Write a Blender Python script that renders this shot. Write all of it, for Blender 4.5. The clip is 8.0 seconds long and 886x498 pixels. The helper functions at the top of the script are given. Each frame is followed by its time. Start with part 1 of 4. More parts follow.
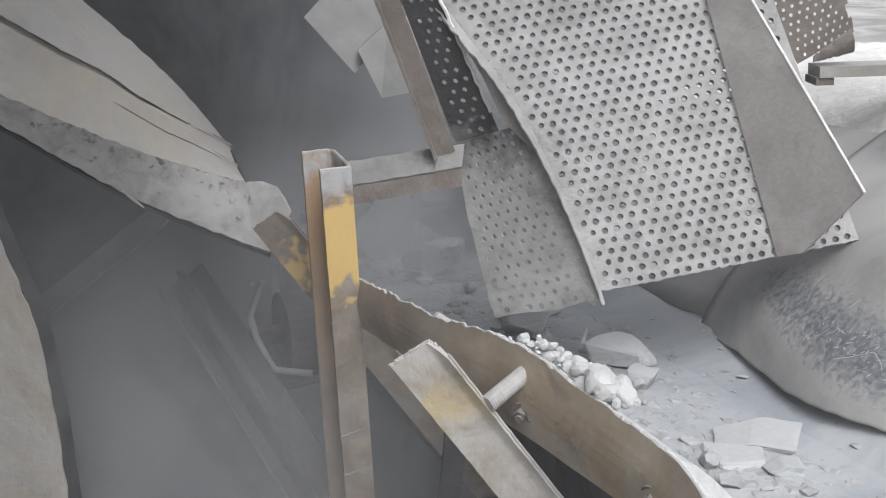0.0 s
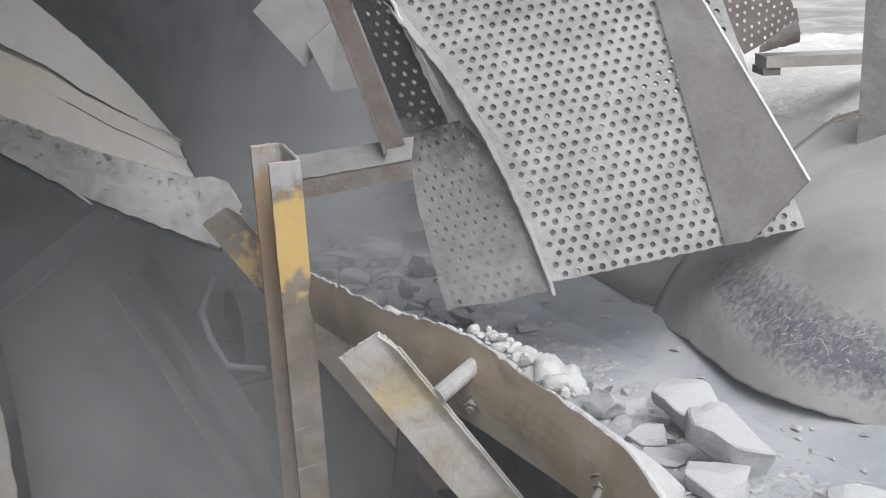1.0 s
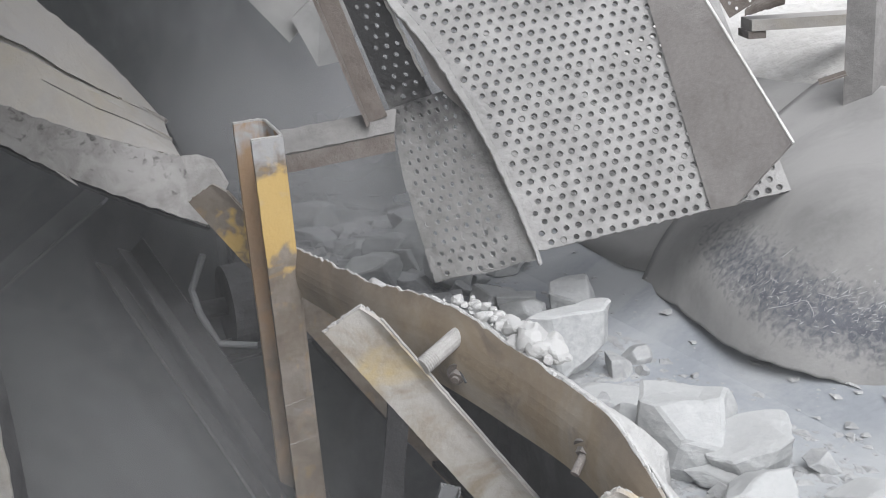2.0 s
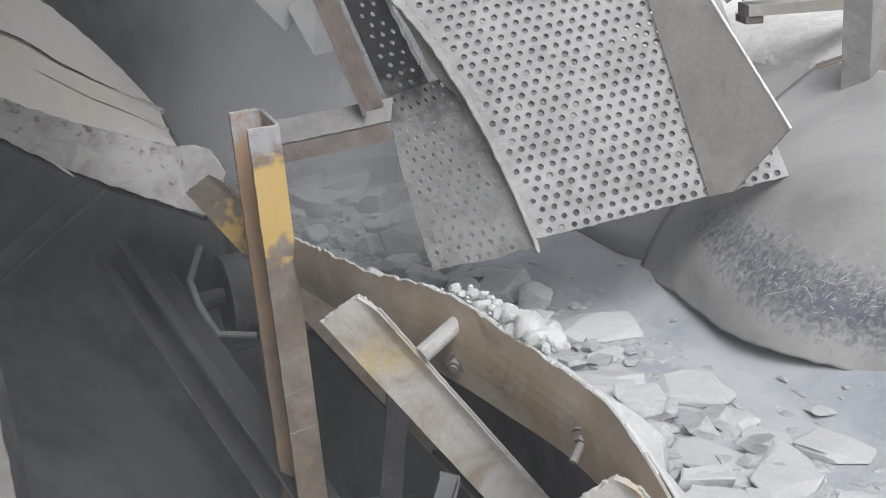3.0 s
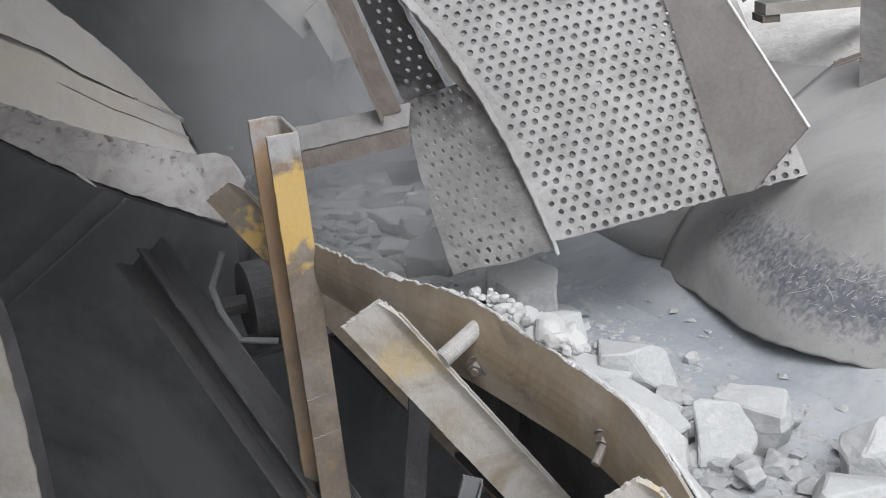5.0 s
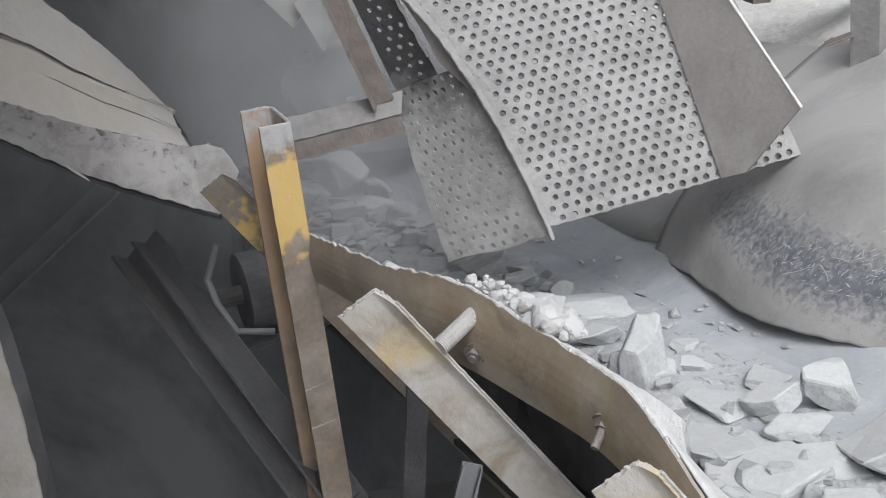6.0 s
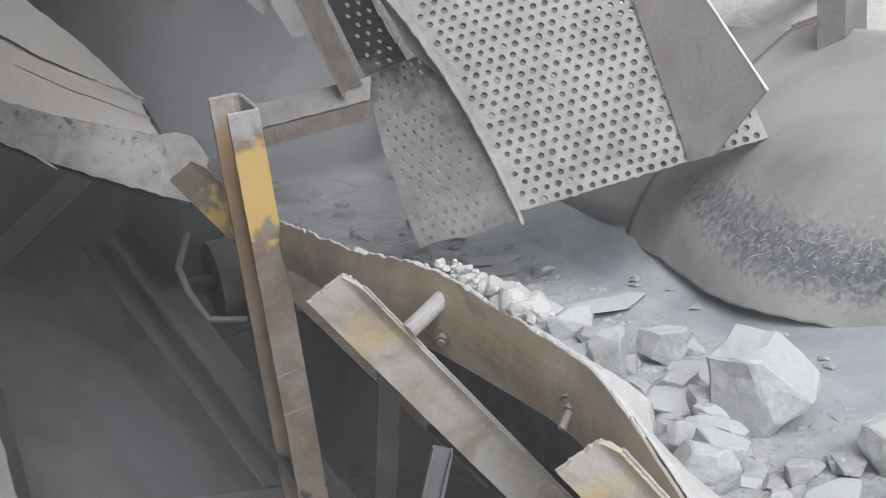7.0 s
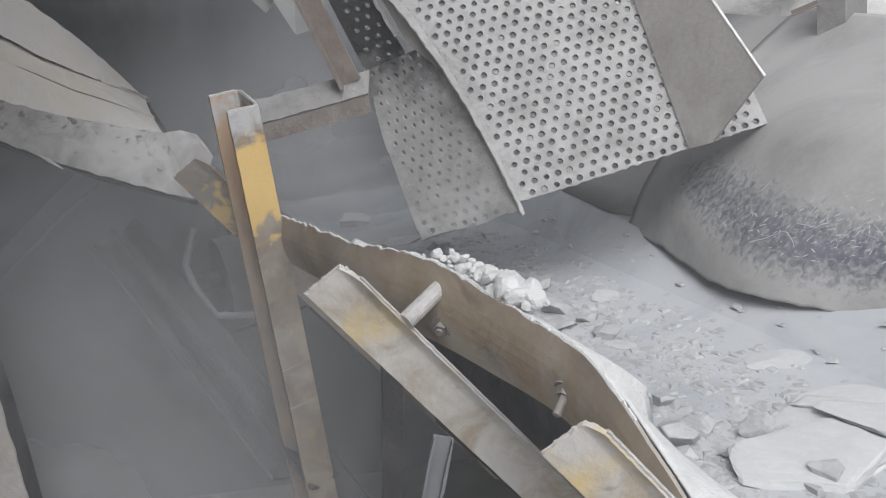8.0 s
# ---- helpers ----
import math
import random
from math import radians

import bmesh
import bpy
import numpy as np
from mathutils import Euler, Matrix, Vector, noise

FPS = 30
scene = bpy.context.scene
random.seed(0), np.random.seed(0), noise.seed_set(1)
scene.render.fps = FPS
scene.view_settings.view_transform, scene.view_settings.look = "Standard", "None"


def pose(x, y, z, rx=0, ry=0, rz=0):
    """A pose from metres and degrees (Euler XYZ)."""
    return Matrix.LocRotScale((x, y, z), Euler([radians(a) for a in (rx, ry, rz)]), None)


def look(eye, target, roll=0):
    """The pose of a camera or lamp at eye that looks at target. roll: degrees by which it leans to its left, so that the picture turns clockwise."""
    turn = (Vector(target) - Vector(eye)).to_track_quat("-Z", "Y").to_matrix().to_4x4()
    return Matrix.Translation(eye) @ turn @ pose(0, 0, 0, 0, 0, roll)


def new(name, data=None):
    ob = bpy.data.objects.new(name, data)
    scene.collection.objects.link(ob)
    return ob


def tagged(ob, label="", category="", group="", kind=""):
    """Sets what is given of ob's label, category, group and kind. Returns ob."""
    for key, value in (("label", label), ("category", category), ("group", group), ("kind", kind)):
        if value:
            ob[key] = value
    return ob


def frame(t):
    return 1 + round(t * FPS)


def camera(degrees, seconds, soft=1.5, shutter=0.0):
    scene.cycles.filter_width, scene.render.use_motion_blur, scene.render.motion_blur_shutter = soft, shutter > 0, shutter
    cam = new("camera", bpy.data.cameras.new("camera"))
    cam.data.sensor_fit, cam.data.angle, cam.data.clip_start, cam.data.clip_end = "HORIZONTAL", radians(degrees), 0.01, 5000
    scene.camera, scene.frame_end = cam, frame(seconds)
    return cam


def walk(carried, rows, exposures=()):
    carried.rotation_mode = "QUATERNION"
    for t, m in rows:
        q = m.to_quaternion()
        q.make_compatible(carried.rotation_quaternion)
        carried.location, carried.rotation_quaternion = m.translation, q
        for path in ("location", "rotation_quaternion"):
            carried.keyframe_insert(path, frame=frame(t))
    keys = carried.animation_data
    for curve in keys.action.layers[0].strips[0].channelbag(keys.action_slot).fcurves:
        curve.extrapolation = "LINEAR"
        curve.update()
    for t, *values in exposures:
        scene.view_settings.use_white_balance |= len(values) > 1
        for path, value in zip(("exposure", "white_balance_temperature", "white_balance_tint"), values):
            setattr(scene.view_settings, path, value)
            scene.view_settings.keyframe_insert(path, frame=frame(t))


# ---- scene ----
cam = camera(42.0, 8.0, 1.0)
PATH = [
    (0, (0.039, 0.047, 1.786), (0.012, 1.975, 1.256), -1.9),
    (0.5, (0.053, 0.043, 1.784), (0.062, 1.969, 1.243), -2.0),
    (1, (0.053, 0.046, 1.782), (0.096, 1.971, 1.241), -2.1),
    (1.5, (0.07, 0.042, 1.774), (0.091, 1.961, 1.212), -3.4),
    (2.8, (0.087, 0.048, 1.776), (0.136, 1.955, 1.177), -3.7),
    (3, (0.087, 0.046, 1.776), (0.119, 1.953, 1.173), -4.1),
    (3.5, (0.085, 0.05, 1.78), (0.087, 1.956, 1.173), -4.9),
    (4, (0.084, 0.045, 1.784), (0.082, 1.947, 1.166), -4.8),
    (4.2, (0.085, 0.049, 1.784), (0.09, 1.952, 1.17), -5.0),
    (5.5, (0.088, 0.036, 1.779), (0.078, 1.946, 1.186), -5.5),
    (6, (0.086, 0.04, 1.783), (0.092, 1.941, 1.163), -6.3),
    (6.5, (0.093, 0.038, 1.78), (0.129, 1.937, 1.153), -6.4),
    (7, (0.1, 0.034, 1.775), (0.14, 1.928, 1.135), -6.5),
    (7.5, (0.113, 0.031, 1.769), (0.144, 1.922, 1.119), -6.9),
    (8, (0.134, 0.019, 1.764), (0.135, 1.914, 1.125), -7.9),
]
walk(cam, [(t, look(eye, target, roll)) for t, eye, target, roll in PATH], [(0.0, 0.36, 6250, 11.5), (8.0, 0.30, 6250, 11.5)])


# ---------------------------------------------------------------- world and light
world = bpy.data.worlds.new("overcast_sky")
scene.world = world
world.use_nodes = True
wn, wl = world.node_tree.nodes, world.node_tree.links
sky = wn.new("ShaderNodeTexSky")
sky.sky_type, sky.sun_disc = "NISHITA", False
sky.sun_elevation, sky.sun_rotation = radians(52), radians(164)
sky.dust_density, sky.ozone_density, sky.air_density = 6.0, 1.0, 1.0
hue = wn.new("ShaderNodeHueSaturation")
hue.inputs["Saturation"].default_value = 0.12
wl.new(sky.outputs[0], hue.inputs["Color"])
wl.new(hue.outputs[0], wn["Background"].inputs[0])
wn["Background"].inputs[1].default_value = 0.15
sun = new("sun", bpy.data.lights.new("sun", "SUN"))
sun.data.energy, sun.data.angle, sun.data.color = 0.95, radians(70), (1.0, 0.99, 0.975)
sun.matrix_world = look((0.9, -3.2, 4.2), (0, 0, 0))


# ---------------------------------------------------------------- materials
def surface(name, low, high, dust=None, cover=0.0, grain=60.0, patch=6.0, rough=0.85, metal=0.0, bump=0.25,
            upward=0.0, stain=None, stained=0.0, spread=0.06):
    """A worn surface: two tones in patches, a stain with ragged edges, and settled dust that lies thicker on what faces up."""
    m = bpy.data.materials.new(name)
    m.use_nodes = True
    nd, ln = m.node_tree.nodes, m.node_tree.links
    bsdf = nd["Principled BSDF"]
    geo, co = nd.new("ShaderNodeNewGeometry"), nd.new("ShaderNodeTexCoord")

    def cloud(scale, detail, lo, hi, warp=0.4):
        n, r = nd.new("ShaderNodeTexNoise"), nd.new("ShaderNodeMapRange")
        n.inputs["Scale"].default_value, n.inputs["Detail"].default_value = scale, detail
        n.inputs["Roughness"].default_value, n.inputs["Distortion"].default_value = 0.65, warp
        r.inputs["From Min"].default_value, r.inputs["From Max"].default_value = lo, hi
        ln.new(co.outputs["Object"], n.inputs["Vector"])
        ln.new(n.outputs["Fac"], r.inputs["Value"])
        return r.outputs[0]

    def mix(fac, a, b):
        x = nd.new("ShaderNodeMix")
        x.data_type = "RGBA"
        ln.new(fac, x.inputs["Factor"])
        for sock, v in ((x.inputs["A"], a), (x.inputs["B"], b)):
            if isinstance(v, tuple):
                sock.default_value = (*v, 1)
            else:
                ln.new(v, sock)
        return x.outputs["Result"]

    def calc(op, a, b):
        x = nd.new("ShaderNodeMath")
        x.operation, x.use_clamp = op, True
        for sock, v in zip(x.inputs, (a, b)):
            if isinstance(v, (int, float)):
                sock.default_value = v
            else:
                ln.new(v, sock)
        return x.outputs[0]

    col = mix(cloud(patch, 6, 0.35, 0.65), low, high)
    fine = cloud(grain, 4, 0.3, 0.7, 0.0)
    col = mix(calc("MULTIPLY", fine, 0.35), col, tuple(v * 0.72 for v in low))
    if stain:
        edge = 0.72 - 0.45 * stained
        col = mix(cloud(patch * 1.7, 8, edge - spread, edge + spread, 1.2), col, stain)
    if dust:
        lie = calc("MULTIPLY", cloud(patch * 0.8, 8, 0.62 - 0.5 * cover, 0.82 - 0.5 * cover, 0.8), min(1.0, cover * 1.6))
        if upward:
            sep = nd.new("ShaderNodeSeparateXYZ")
            ln.new(geo.outputs["Normal"], sep.inputs[0])
            up = nd.new("ShaderNodeMapRange")
            up.inputs["From Min"].default_value, up.inputs["From Max"].default_value = 0.15, 0.8
            up.inputs["To Max"].default_value = upward
            ln.new(sep.outputs[2], up.inputs["Value"])
            lie = calc("MAXIMUM", lie, calc("MULTIPLY", up.outputs[0], calc("ADD", cloud(patch * 3, 5, 0.2, 0.6), 0.35)))
        col = mix(lie, col, dust)
    ln.new(col, bsdf.inputs["Base Color"])
    bsdf.inputs["Roughness"].default_value, bsdf.inputs["Metallic"].default_value = rough, metal
    bsdf.inputs["Specular IOR Level"].default_value = 0.25
    if bump:
        b1, b2 = nd.new("ShaderNodeBump"), nd.new("ShaderNodeBump")
        b1.inputs["Strength"].default_value, b1.inputs["Distance"].default_value = bump, 0.004
        b2.inputs["Strength"].default_value, b2.inputs["Distance"].default_value = bump, 0.012
        ln.new(fine, b1.inputs["Height"])
        ln.new(cloud(patch * 2.5, 5, 0.2, 0.8), b2.inputs["Height"])
        ln.new(b2.outputs[0], b1.inputs["Normal"])
        ln.new(b1.outputs[0], bsdf.inputs["Normal"])
    return m


DUST = (0.56, 0.55, 0.53)
M_PERF = surface("dusted_punched_steel", (0.235, 0.231, 0.225), (0.315, 0.312, 0.304), (0.38, 0.376, 0.367), 0.42, 110, 11, bump=0.32)
M_FOLD = surface("bare_brown_grey_steel", (0.185, 0.18, 0.174), (0.265, 0.257, 0.248), (0.41, 0.403, 0.392), 0.28, 110, 7, bump=0.2)
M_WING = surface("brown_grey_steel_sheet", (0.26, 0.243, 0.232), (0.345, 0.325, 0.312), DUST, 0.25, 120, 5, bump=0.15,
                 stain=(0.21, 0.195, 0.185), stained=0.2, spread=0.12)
M_RUST = surface("rusty_brown_steel", (0.135, 0.114, 0.099), (0.19, 0.165, 0.147), (0.30, 0.285, 0.27), 0.25, 90, 12, upward=0.6)
M_POST = surface("rubbed_steel_with_old_yellow", (0.16, 0.132, 0.105), (0.25, 0.215, 0.175), (0.37, 0.35, 0.32), 0.24, 110, 10, bump=0.13,
                 stain=(0.30, 0.20, 0.09), stained=0.15, upward=0.7, spread=0.1)
M_TAN = surface("dusted_tan_painted_plate", (0.285, 0.215, 0.138), (0.355, 0.292, 0.21), (0.41, 0.38, 0.333), 0.40, 90, 5,
                stain=(0.17, 0.13, 0.10), stained=0.22, upward=1.0, bump=0.07)
M_CHUTE = surface("dusted_chute_plate", (0.268, 0.255, 0.24), (0.355, 0.338, 0.308), (0.45, 0.438, 0.42), 0.42, 70, 4, stain=(0.33, 0.295, 0.23), stained=0.4,
                  upward=0.8, spread=0.15)
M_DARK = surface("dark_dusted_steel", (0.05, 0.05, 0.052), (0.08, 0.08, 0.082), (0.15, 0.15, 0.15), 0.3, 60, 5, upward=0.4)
M_WALL = surface("dusted_dark_cladding", (0.098, 0.103, 0.105), (0.148, 0.153, 0.156), (0.255, 0.26, 0.265), 0.4, 30, 1.2, bump=0.1)
M_BELT = surface("blue_grey_rubber_belt", (0.275, 0.297, 0.324), (0.345, 0.367, 0.39), (0.44, 0.454, 0.459), 0.48, 80, 3.2, rough=0.7, bump=0.1)
M_RUBBER = surface("dusted_rubber_flap", (0.25, 0.248, 0.242), (0.31, 0.306, 0.298), (0.37, 0.365, 0.355), 0.5, 90, 4.0, bump=0.12)
M_RUBBER_PALE = surface("pale_scraped_rubber", (0.36, 0.36, 0.36), (0.52, 0.52, 0.51), None, 0, 120, 20, bump=0.2)
M_ROCK = surface("pale_limestone", (0.375, 0.387, 0.388), (0.46, 0.468, 0.465), (0.515, 0.522, 0.517), 0.4, 70, 11, bump=0.16, upward=0.45)
M_GRIT = surface("pale_grit", (0.32, 0.328, 0.33), (0.47, 0.475, 0.47), None, 0, 120, 20, bump=0.2)
M_CHIP = surface("limestone_dust", (0.54, 0.54, 0.53), (0.66, 0.66, 0.645), None, 0, 200, 30, bump=0.3)
M_CRUST = surface("fine_dust_crust", (0.40, 0.392, 0.375), (0.50, 0.492, 0.475), (0.60, 0.595, 0.58), 0.3, 240, 40, bump=0.3)
M_STRUT = surface("dust_crusted_channel", (0.32, 0.27, 0.20), (0.39, 0.35, 0.285), (0.50, 0.488, 0.465), 0.50, 140, 13, stain=(0.22, 0.16, 0.10), stained=0.09, bump=0.18, spread=0.03)
M_FACE = surface("pitted_chute_face", (0.268, 0.258, 0.248), (0.35, 0.338, 0.325), (0.435, 0.424, 0.41), 0.42, 70, 22, stain=(0.13, 0.12, 0.11), stained=0.03, bump=0.16, spread=0.02)
M_HEAP = surface("settled_stone_dust", (0.56, 0.55, 0.525), (0.68, 0.67, 0.64), (0.74, 0.73, 0.71), 0.4, 60, 9, bump=0.45)
M_STEEL = surface("grey_bolt_steel", (0.30, 0.29, 0.27), (0.42, 0.40, 0.37), DUST, 0.35, 150, 20, metal=0.2, upward=0.5)
M_GROUND = surface("dusty_ground", (0.24, 0.235, 0.225), (0.34, 0.33, 0.315), DUST, 0.4, 8, 0.8, bump=0.5)


def worn(name, base, over, attribute, scale, soft=0.12):
    """Two surfaces in one: the second, wear or painted shade, shows where the mesh's own value, broken up by noise, is
    high.
    """
    m = base.copy()
    m.name = name
    nd, ln = m.node_tree.nodes, m.node_tree.links
    bsdf = nd["Principled BSDF"]
    first = bsdf.inputs["Base Color"].links[0].from_socket
    att, n, n2 = nd.new("ShaderNodeAttribute"), nd.new("ShaderNodeTexNoise"), nd.new("ShaderNodeTexNoise")
    co = nd.new("ShaderNodeTexCoord")
    att.attribute_name = attribute
    n.inputs["Scale"].default_value, n.inputs["Detail"].default_value, n.inputs["Distortion"].default_value = scale, 12, 0.5
    n2.inputs["Scale"].default_value, n2.inputs["Detail"].default_value = scale * 0.3, 3
    r, add, mx, tone = nd.new("ShaderNodeMapRange"), nd.new("ShaderNodeMath"), nd.new("ShaderNodeMix"), nd.new("ShaderNodeMix")
    ln.new(co.outputs["Object"], n.inputs["Vector"])
    ln.new(co.outputs["Object"], n2.inputs["Vector"])
    ln.new(att.outputs["Fac"], add.inputs[0])
    ln.new(n.outputs["Fac"], add.inputs[1])
    r.inputs["From Min"].default_value, r.inputs["From Max"].default_value = 1.0 - soft, 1.0 + soft
    ln.new(add.outputs[0], r.inputs["Value"])
    for x in (mx, tone):
        x.data_type = "RGBA"
    tone.inputs["A"].default_value, tone.inputs["B"].default_value = (*over[0], 1), (*over[1], 1)
    ln.new(n2.outputs["Fac"], tone.inputs["Factor"])
    ln.new(r.outputs[0], mx.inputs["Factor"])
    ln.new(first, mx.inputs["A"])
    ln.new(tone.outputs["Result"], mx.inputs["B"])
    ln.new(mx.outputs["Result"], bsdf.inputs["Base Color"])
    return m


M_FLAP = worn("dusted_and_scuffed_rubber", M_RUBBER, ((0.075, 0.082, 0.098), (0.16, 0.166, 0.185)), "wear_shade", 95, 0.2)
# near-black mixed in as painted shade, not dirt, towards the guard's top
M_PUNCHED = worn("shaded_to_dusty_punched_steel", M_PERF, ((0.045, 0.045, 0.045), (0.075, 0.075, 0.075)), "top_shade", 22, 0.22)
M_PITTED = worn("pitted_dusty_chute_face", M_FACE, ((0.10, 0.095, 0.09), (0.15, 0.145, 0.14)), "pits", 70, 0.08)
M_POST_RUST = worn("steel_post_with_orange_rust", M_POST, ((0.32, 0.21, 0.125), (0.38, 0.265, 0.165)), "rust", 14, 0.2)
M_POST_YELLOW = worn("steel_post_with_yellow_patch", M_POST_RUST, ((0.50, 0.335, 0.11), (0.57, 0.42, 0.18)), "wear_shade", 30, 0.08)
M_POST_PAINT = worn("dust_topped_steel_post", M_POST_YELLOW, ((0.33, 0.33, 0.33), (0.41, 0.41, 0.41)), "dusted", 40, 0.15)
# the dark brown here is shade put into the colour, with some grime
M_SIDE = worn("shaded_grimy_tan_side_plate", M_TAN, ((0.16, 0.135, 0.11), (0.23, 0.19, 0.15)), "wear_shade", 9, 0.22)


def haze(name, strength, scale, wispy=False):
    """Airborne dust: thin scattering that lets most of what is behind it through, uneven and fading out to its rim."""
    m = bpy.data.materials.new(name)
    m.use_nodes = True
    nd, ln = m.node_tree.nodes, m.node_tree.links
    nd.remove(nd["Principled BSDF"])
    clear, grey, mx = nd.new("ShaderNodeBsdfTransparent"), nd.new("ShaderNodeBsdfDiffuse"), nd.new("ShaderNodeMixShader")
    glow = nd.new("ShaderNodeBsdfTranslucent")
    both = nd.new("ShaderNodeMixShader")
    grey.inputs["Color"].default_value = glow.inputs["Color"].default_value = (0.72, 0.73, 0.74, 1)
    att, n, r, mul = nd.new("ShaderNodeAttribute"), nd.new("ShaderNodeTexNoise"), nd.new("ShaderNodeMapRange"), nd.new("ShaderNodeMath")
    co = nd.new("ShaderNodeTexCoord")
    att.attribute_name = "thick"
    n.inputs["Scale"].default_value, n.inputs["Detail"].default_value, n.inputs["Distortion"].default_value = scale, 3, 0.3
    ln.new(co.outputs["Object"], n.inputs["Vector"])
    r.inputs["From Min"].default_value, r.inputs["From Max"].default_value = (0.32, 0.80) if wispy else (0.15, 0.85)
    r.inputs["To Min"].default_value, r.inputs["To Max"].default_value = strength * (0.12 if wispy else 0.25), strength
    ln.new(n.outputs["Fac"], r.inputs["Value"])
    mul.operation = "MULTIPLY"
    ln.new(r.outputs[0], mul.inputs[0])
    ln.new(att.outputs["Fac"], mul.inputs[1])
    ln.new(mul.outputs[0], mx.inputs[0])
    ln.new(grey.outputs[0], both.inputs[1])
    ln.new(glow.outputs[0], both.inputs[2])
    ln.new(clear.outputs[0], mx.inputs[1])
    ln.new(both.outputs[0], mx.inputs[2])
    ln.new(mx.outputs[0], nd["Material Output"].inputs["Surface"])
    return m


M_HAZE = haze("airborne_stone_dust", 0.52, 2.5)
M_HAZE_BELT = haze("drifting_stone_dust", 0.58, 2.6, True)
M_HAZE_AIR = haze("dusty_air", 0.085, 1.3)
M_HAZE_THIN = haze("thin_airborne_stone_dust", 0.44, 3.5)


# ---------------------------------------------------------------- building blocks
def V(*a):
    return Vector(a)


def mesh_of(name, bm, material, smooth=False):
    bmesh.ops.recalc_face_normals(bm, faces=bm.faces[:])
    me = bpy.data.meshes.new(name)
    bm.to_mesh(me)
    bm.free()
    me.materials.append(material)
    if smooth:
        me.shade_smooth()
    return me


def part(name, bm, material, parent=None, label="", smooth=False):
    """One mesh object, a thing of its own or a part under its thing."""
    ob = new(name, mesh_of(name, bm, material, smooth))
    ob.parent = parent
    return tagged(ob, label) if label else ob


def thing(name, label, category, group="", kind="", at=(0, 0, 0)):
    ob = new(name)
    ob.empty_display_size, ob.location = 0.05, at
    return tagged(ob, label, category, group, kind)


def prism(bm, outline, shift, shrink=1.0):
    """A slab: an outline of points moved along a shift."""
    a = [bm.verts.new(p) for p in outline]
    c = sum((Vector(p) for p in outline), Vector()) / len(outline)
    b = [bm.verts.new(c + (Vector(p) - c) * shrink + Vector(shift)) for p in outline]
    bm.faces.new(a)
    bm.faces.new(b[::-1])
    for i in range(len(a)):
        j = (i + 1) % len(a)
        bm.faces.new((a[j], a[i], b[i], b[j]))
    return bm


def block(a, b):
    bm = bmesh.new()
    (x0, y0, z0), (x1, y1, z1) = a, b
    return prism(bm, [(x0, y0, z0), (x1, y0, z0), (x1, y1, z0), (x0, y1, z0)], (0, 0, z1 - z0))


def swept(profile, start, end, side, rough=0.0, cuts=1, seed=0):
    """A rolled section: a closed 2D profile carried from start to end. side: the way of the profile's first axis."""
    start, end = Vector(start), Vector(end)
    along = (end - start).normalized()
    s = Vector(side)
    s = (s - along * s.dot(along)).normalized()
    u = s.cross(along).normalized()
    rng, bm, rings = random.Random(seed), bmesh.new(), []
    for k in range(cuts + 1):
        o = start.lerp(end, k / cuts)
        rings.append([bm.verts.new(o + s * (px + rng.uniform(-rough, rough)) + u * (py + rng.uniform(-rough, rough))) for px, py in profile])
    n = len(profile)
    for a, b in zip(rings, rings[1:]):
        for i in range(n):
            bm.faces.new((a[i], a[(i + 1) % n], b[(i + 1) % n], b[i]))
    bm.faces.new(rings[0][::-1])
    bm.faces.new(rings[-1])
    return bm


def tube(points, radius, sides=12, bm=None):
    bm, rings = bm or bmesh.new(), []
    pts = [Vector(p) for p in points]
    for k, p in enumerate(pts):
        t = (pts[min(k + 1, len(pts) - 1)] - pts[max(k - 1, 0)]).normalized()
        a = t.orthogonal().normalized() if k == 0 else (a - t * a.dot(t)).normalized()
        b = t.cross(a)
        rings.append([bm.verts.new(p + (a * math.cos(q) + b * math.sin(q)) * radius) for q in (2 * math.pi * i / sides for i in range(sides))])
    for r0, r1 in zip(rings, rings[1:]):
        for i in range(sides):
            bm.faces.new((r0[i], r0[(i + 1) % sides], r1[(i + 1) % sides], r1[i]))
    bm.faces.new(rings[0][::-1])
    bm.faces.new(rings[-1])
    return bm


def sheet(where, nu, nv, thick):
    """A bent sheet: where(u, v) gives its place for u, v from 0 to 1; it gets its thickness along its own normal."""
    bm = bmesh.new()
    p = [[Vector(where(i / nu, j / nv)) for j in range(nv + 1)] for i in range(nu + 1)]

    def normal(i, j):
        du = p[min(i + 1, nu)][j] - p[max(i - 1, 0)][j]
        dv = p[i][min(j + 1, nv)] - p[i][max(j - 1, 0)]
        return du.cross(dv).normalized()

    f = [[bm.verts.new(p[i][j]) for j in range(nv + 1)] for i in range(nu + 1)]
    b = [[bm.verts.new(p[i][j] - normal(i, j) * thick) for j in range(nv + 1)] for i in range(nu + 1)]
    for i in range(nu):
        for j in range(nv):
            bm.faces.new((f[i][j], f[i + 1][j], f[i + 1][j + 1], f[i][j + 1]))
            bm.faces.new((b[i][j + 1], b[i + 1][j + 1], b[i + 1][j], b[i][j]))
    rim = [(i, 0) for i in range(nu)] + [(nu, j) for j in range(nv)] + [(i, nv) for i in range(nu, 0, -1)] + [(0, j) for j in range(nv, 0, -1)]
    for (i, j), (k, l) in zip(rim, rim[1:] + rim[:1]):
        bm.faces.new((f[k][l], f[i][j], b[i][j], b[k][l]))
    return bm


def wobble(p, scale, amount, seed=0.0):
    return noise.noise(Vector(p) * scale + Vector((seed, 3.1 * seed, 7.7))) * amount


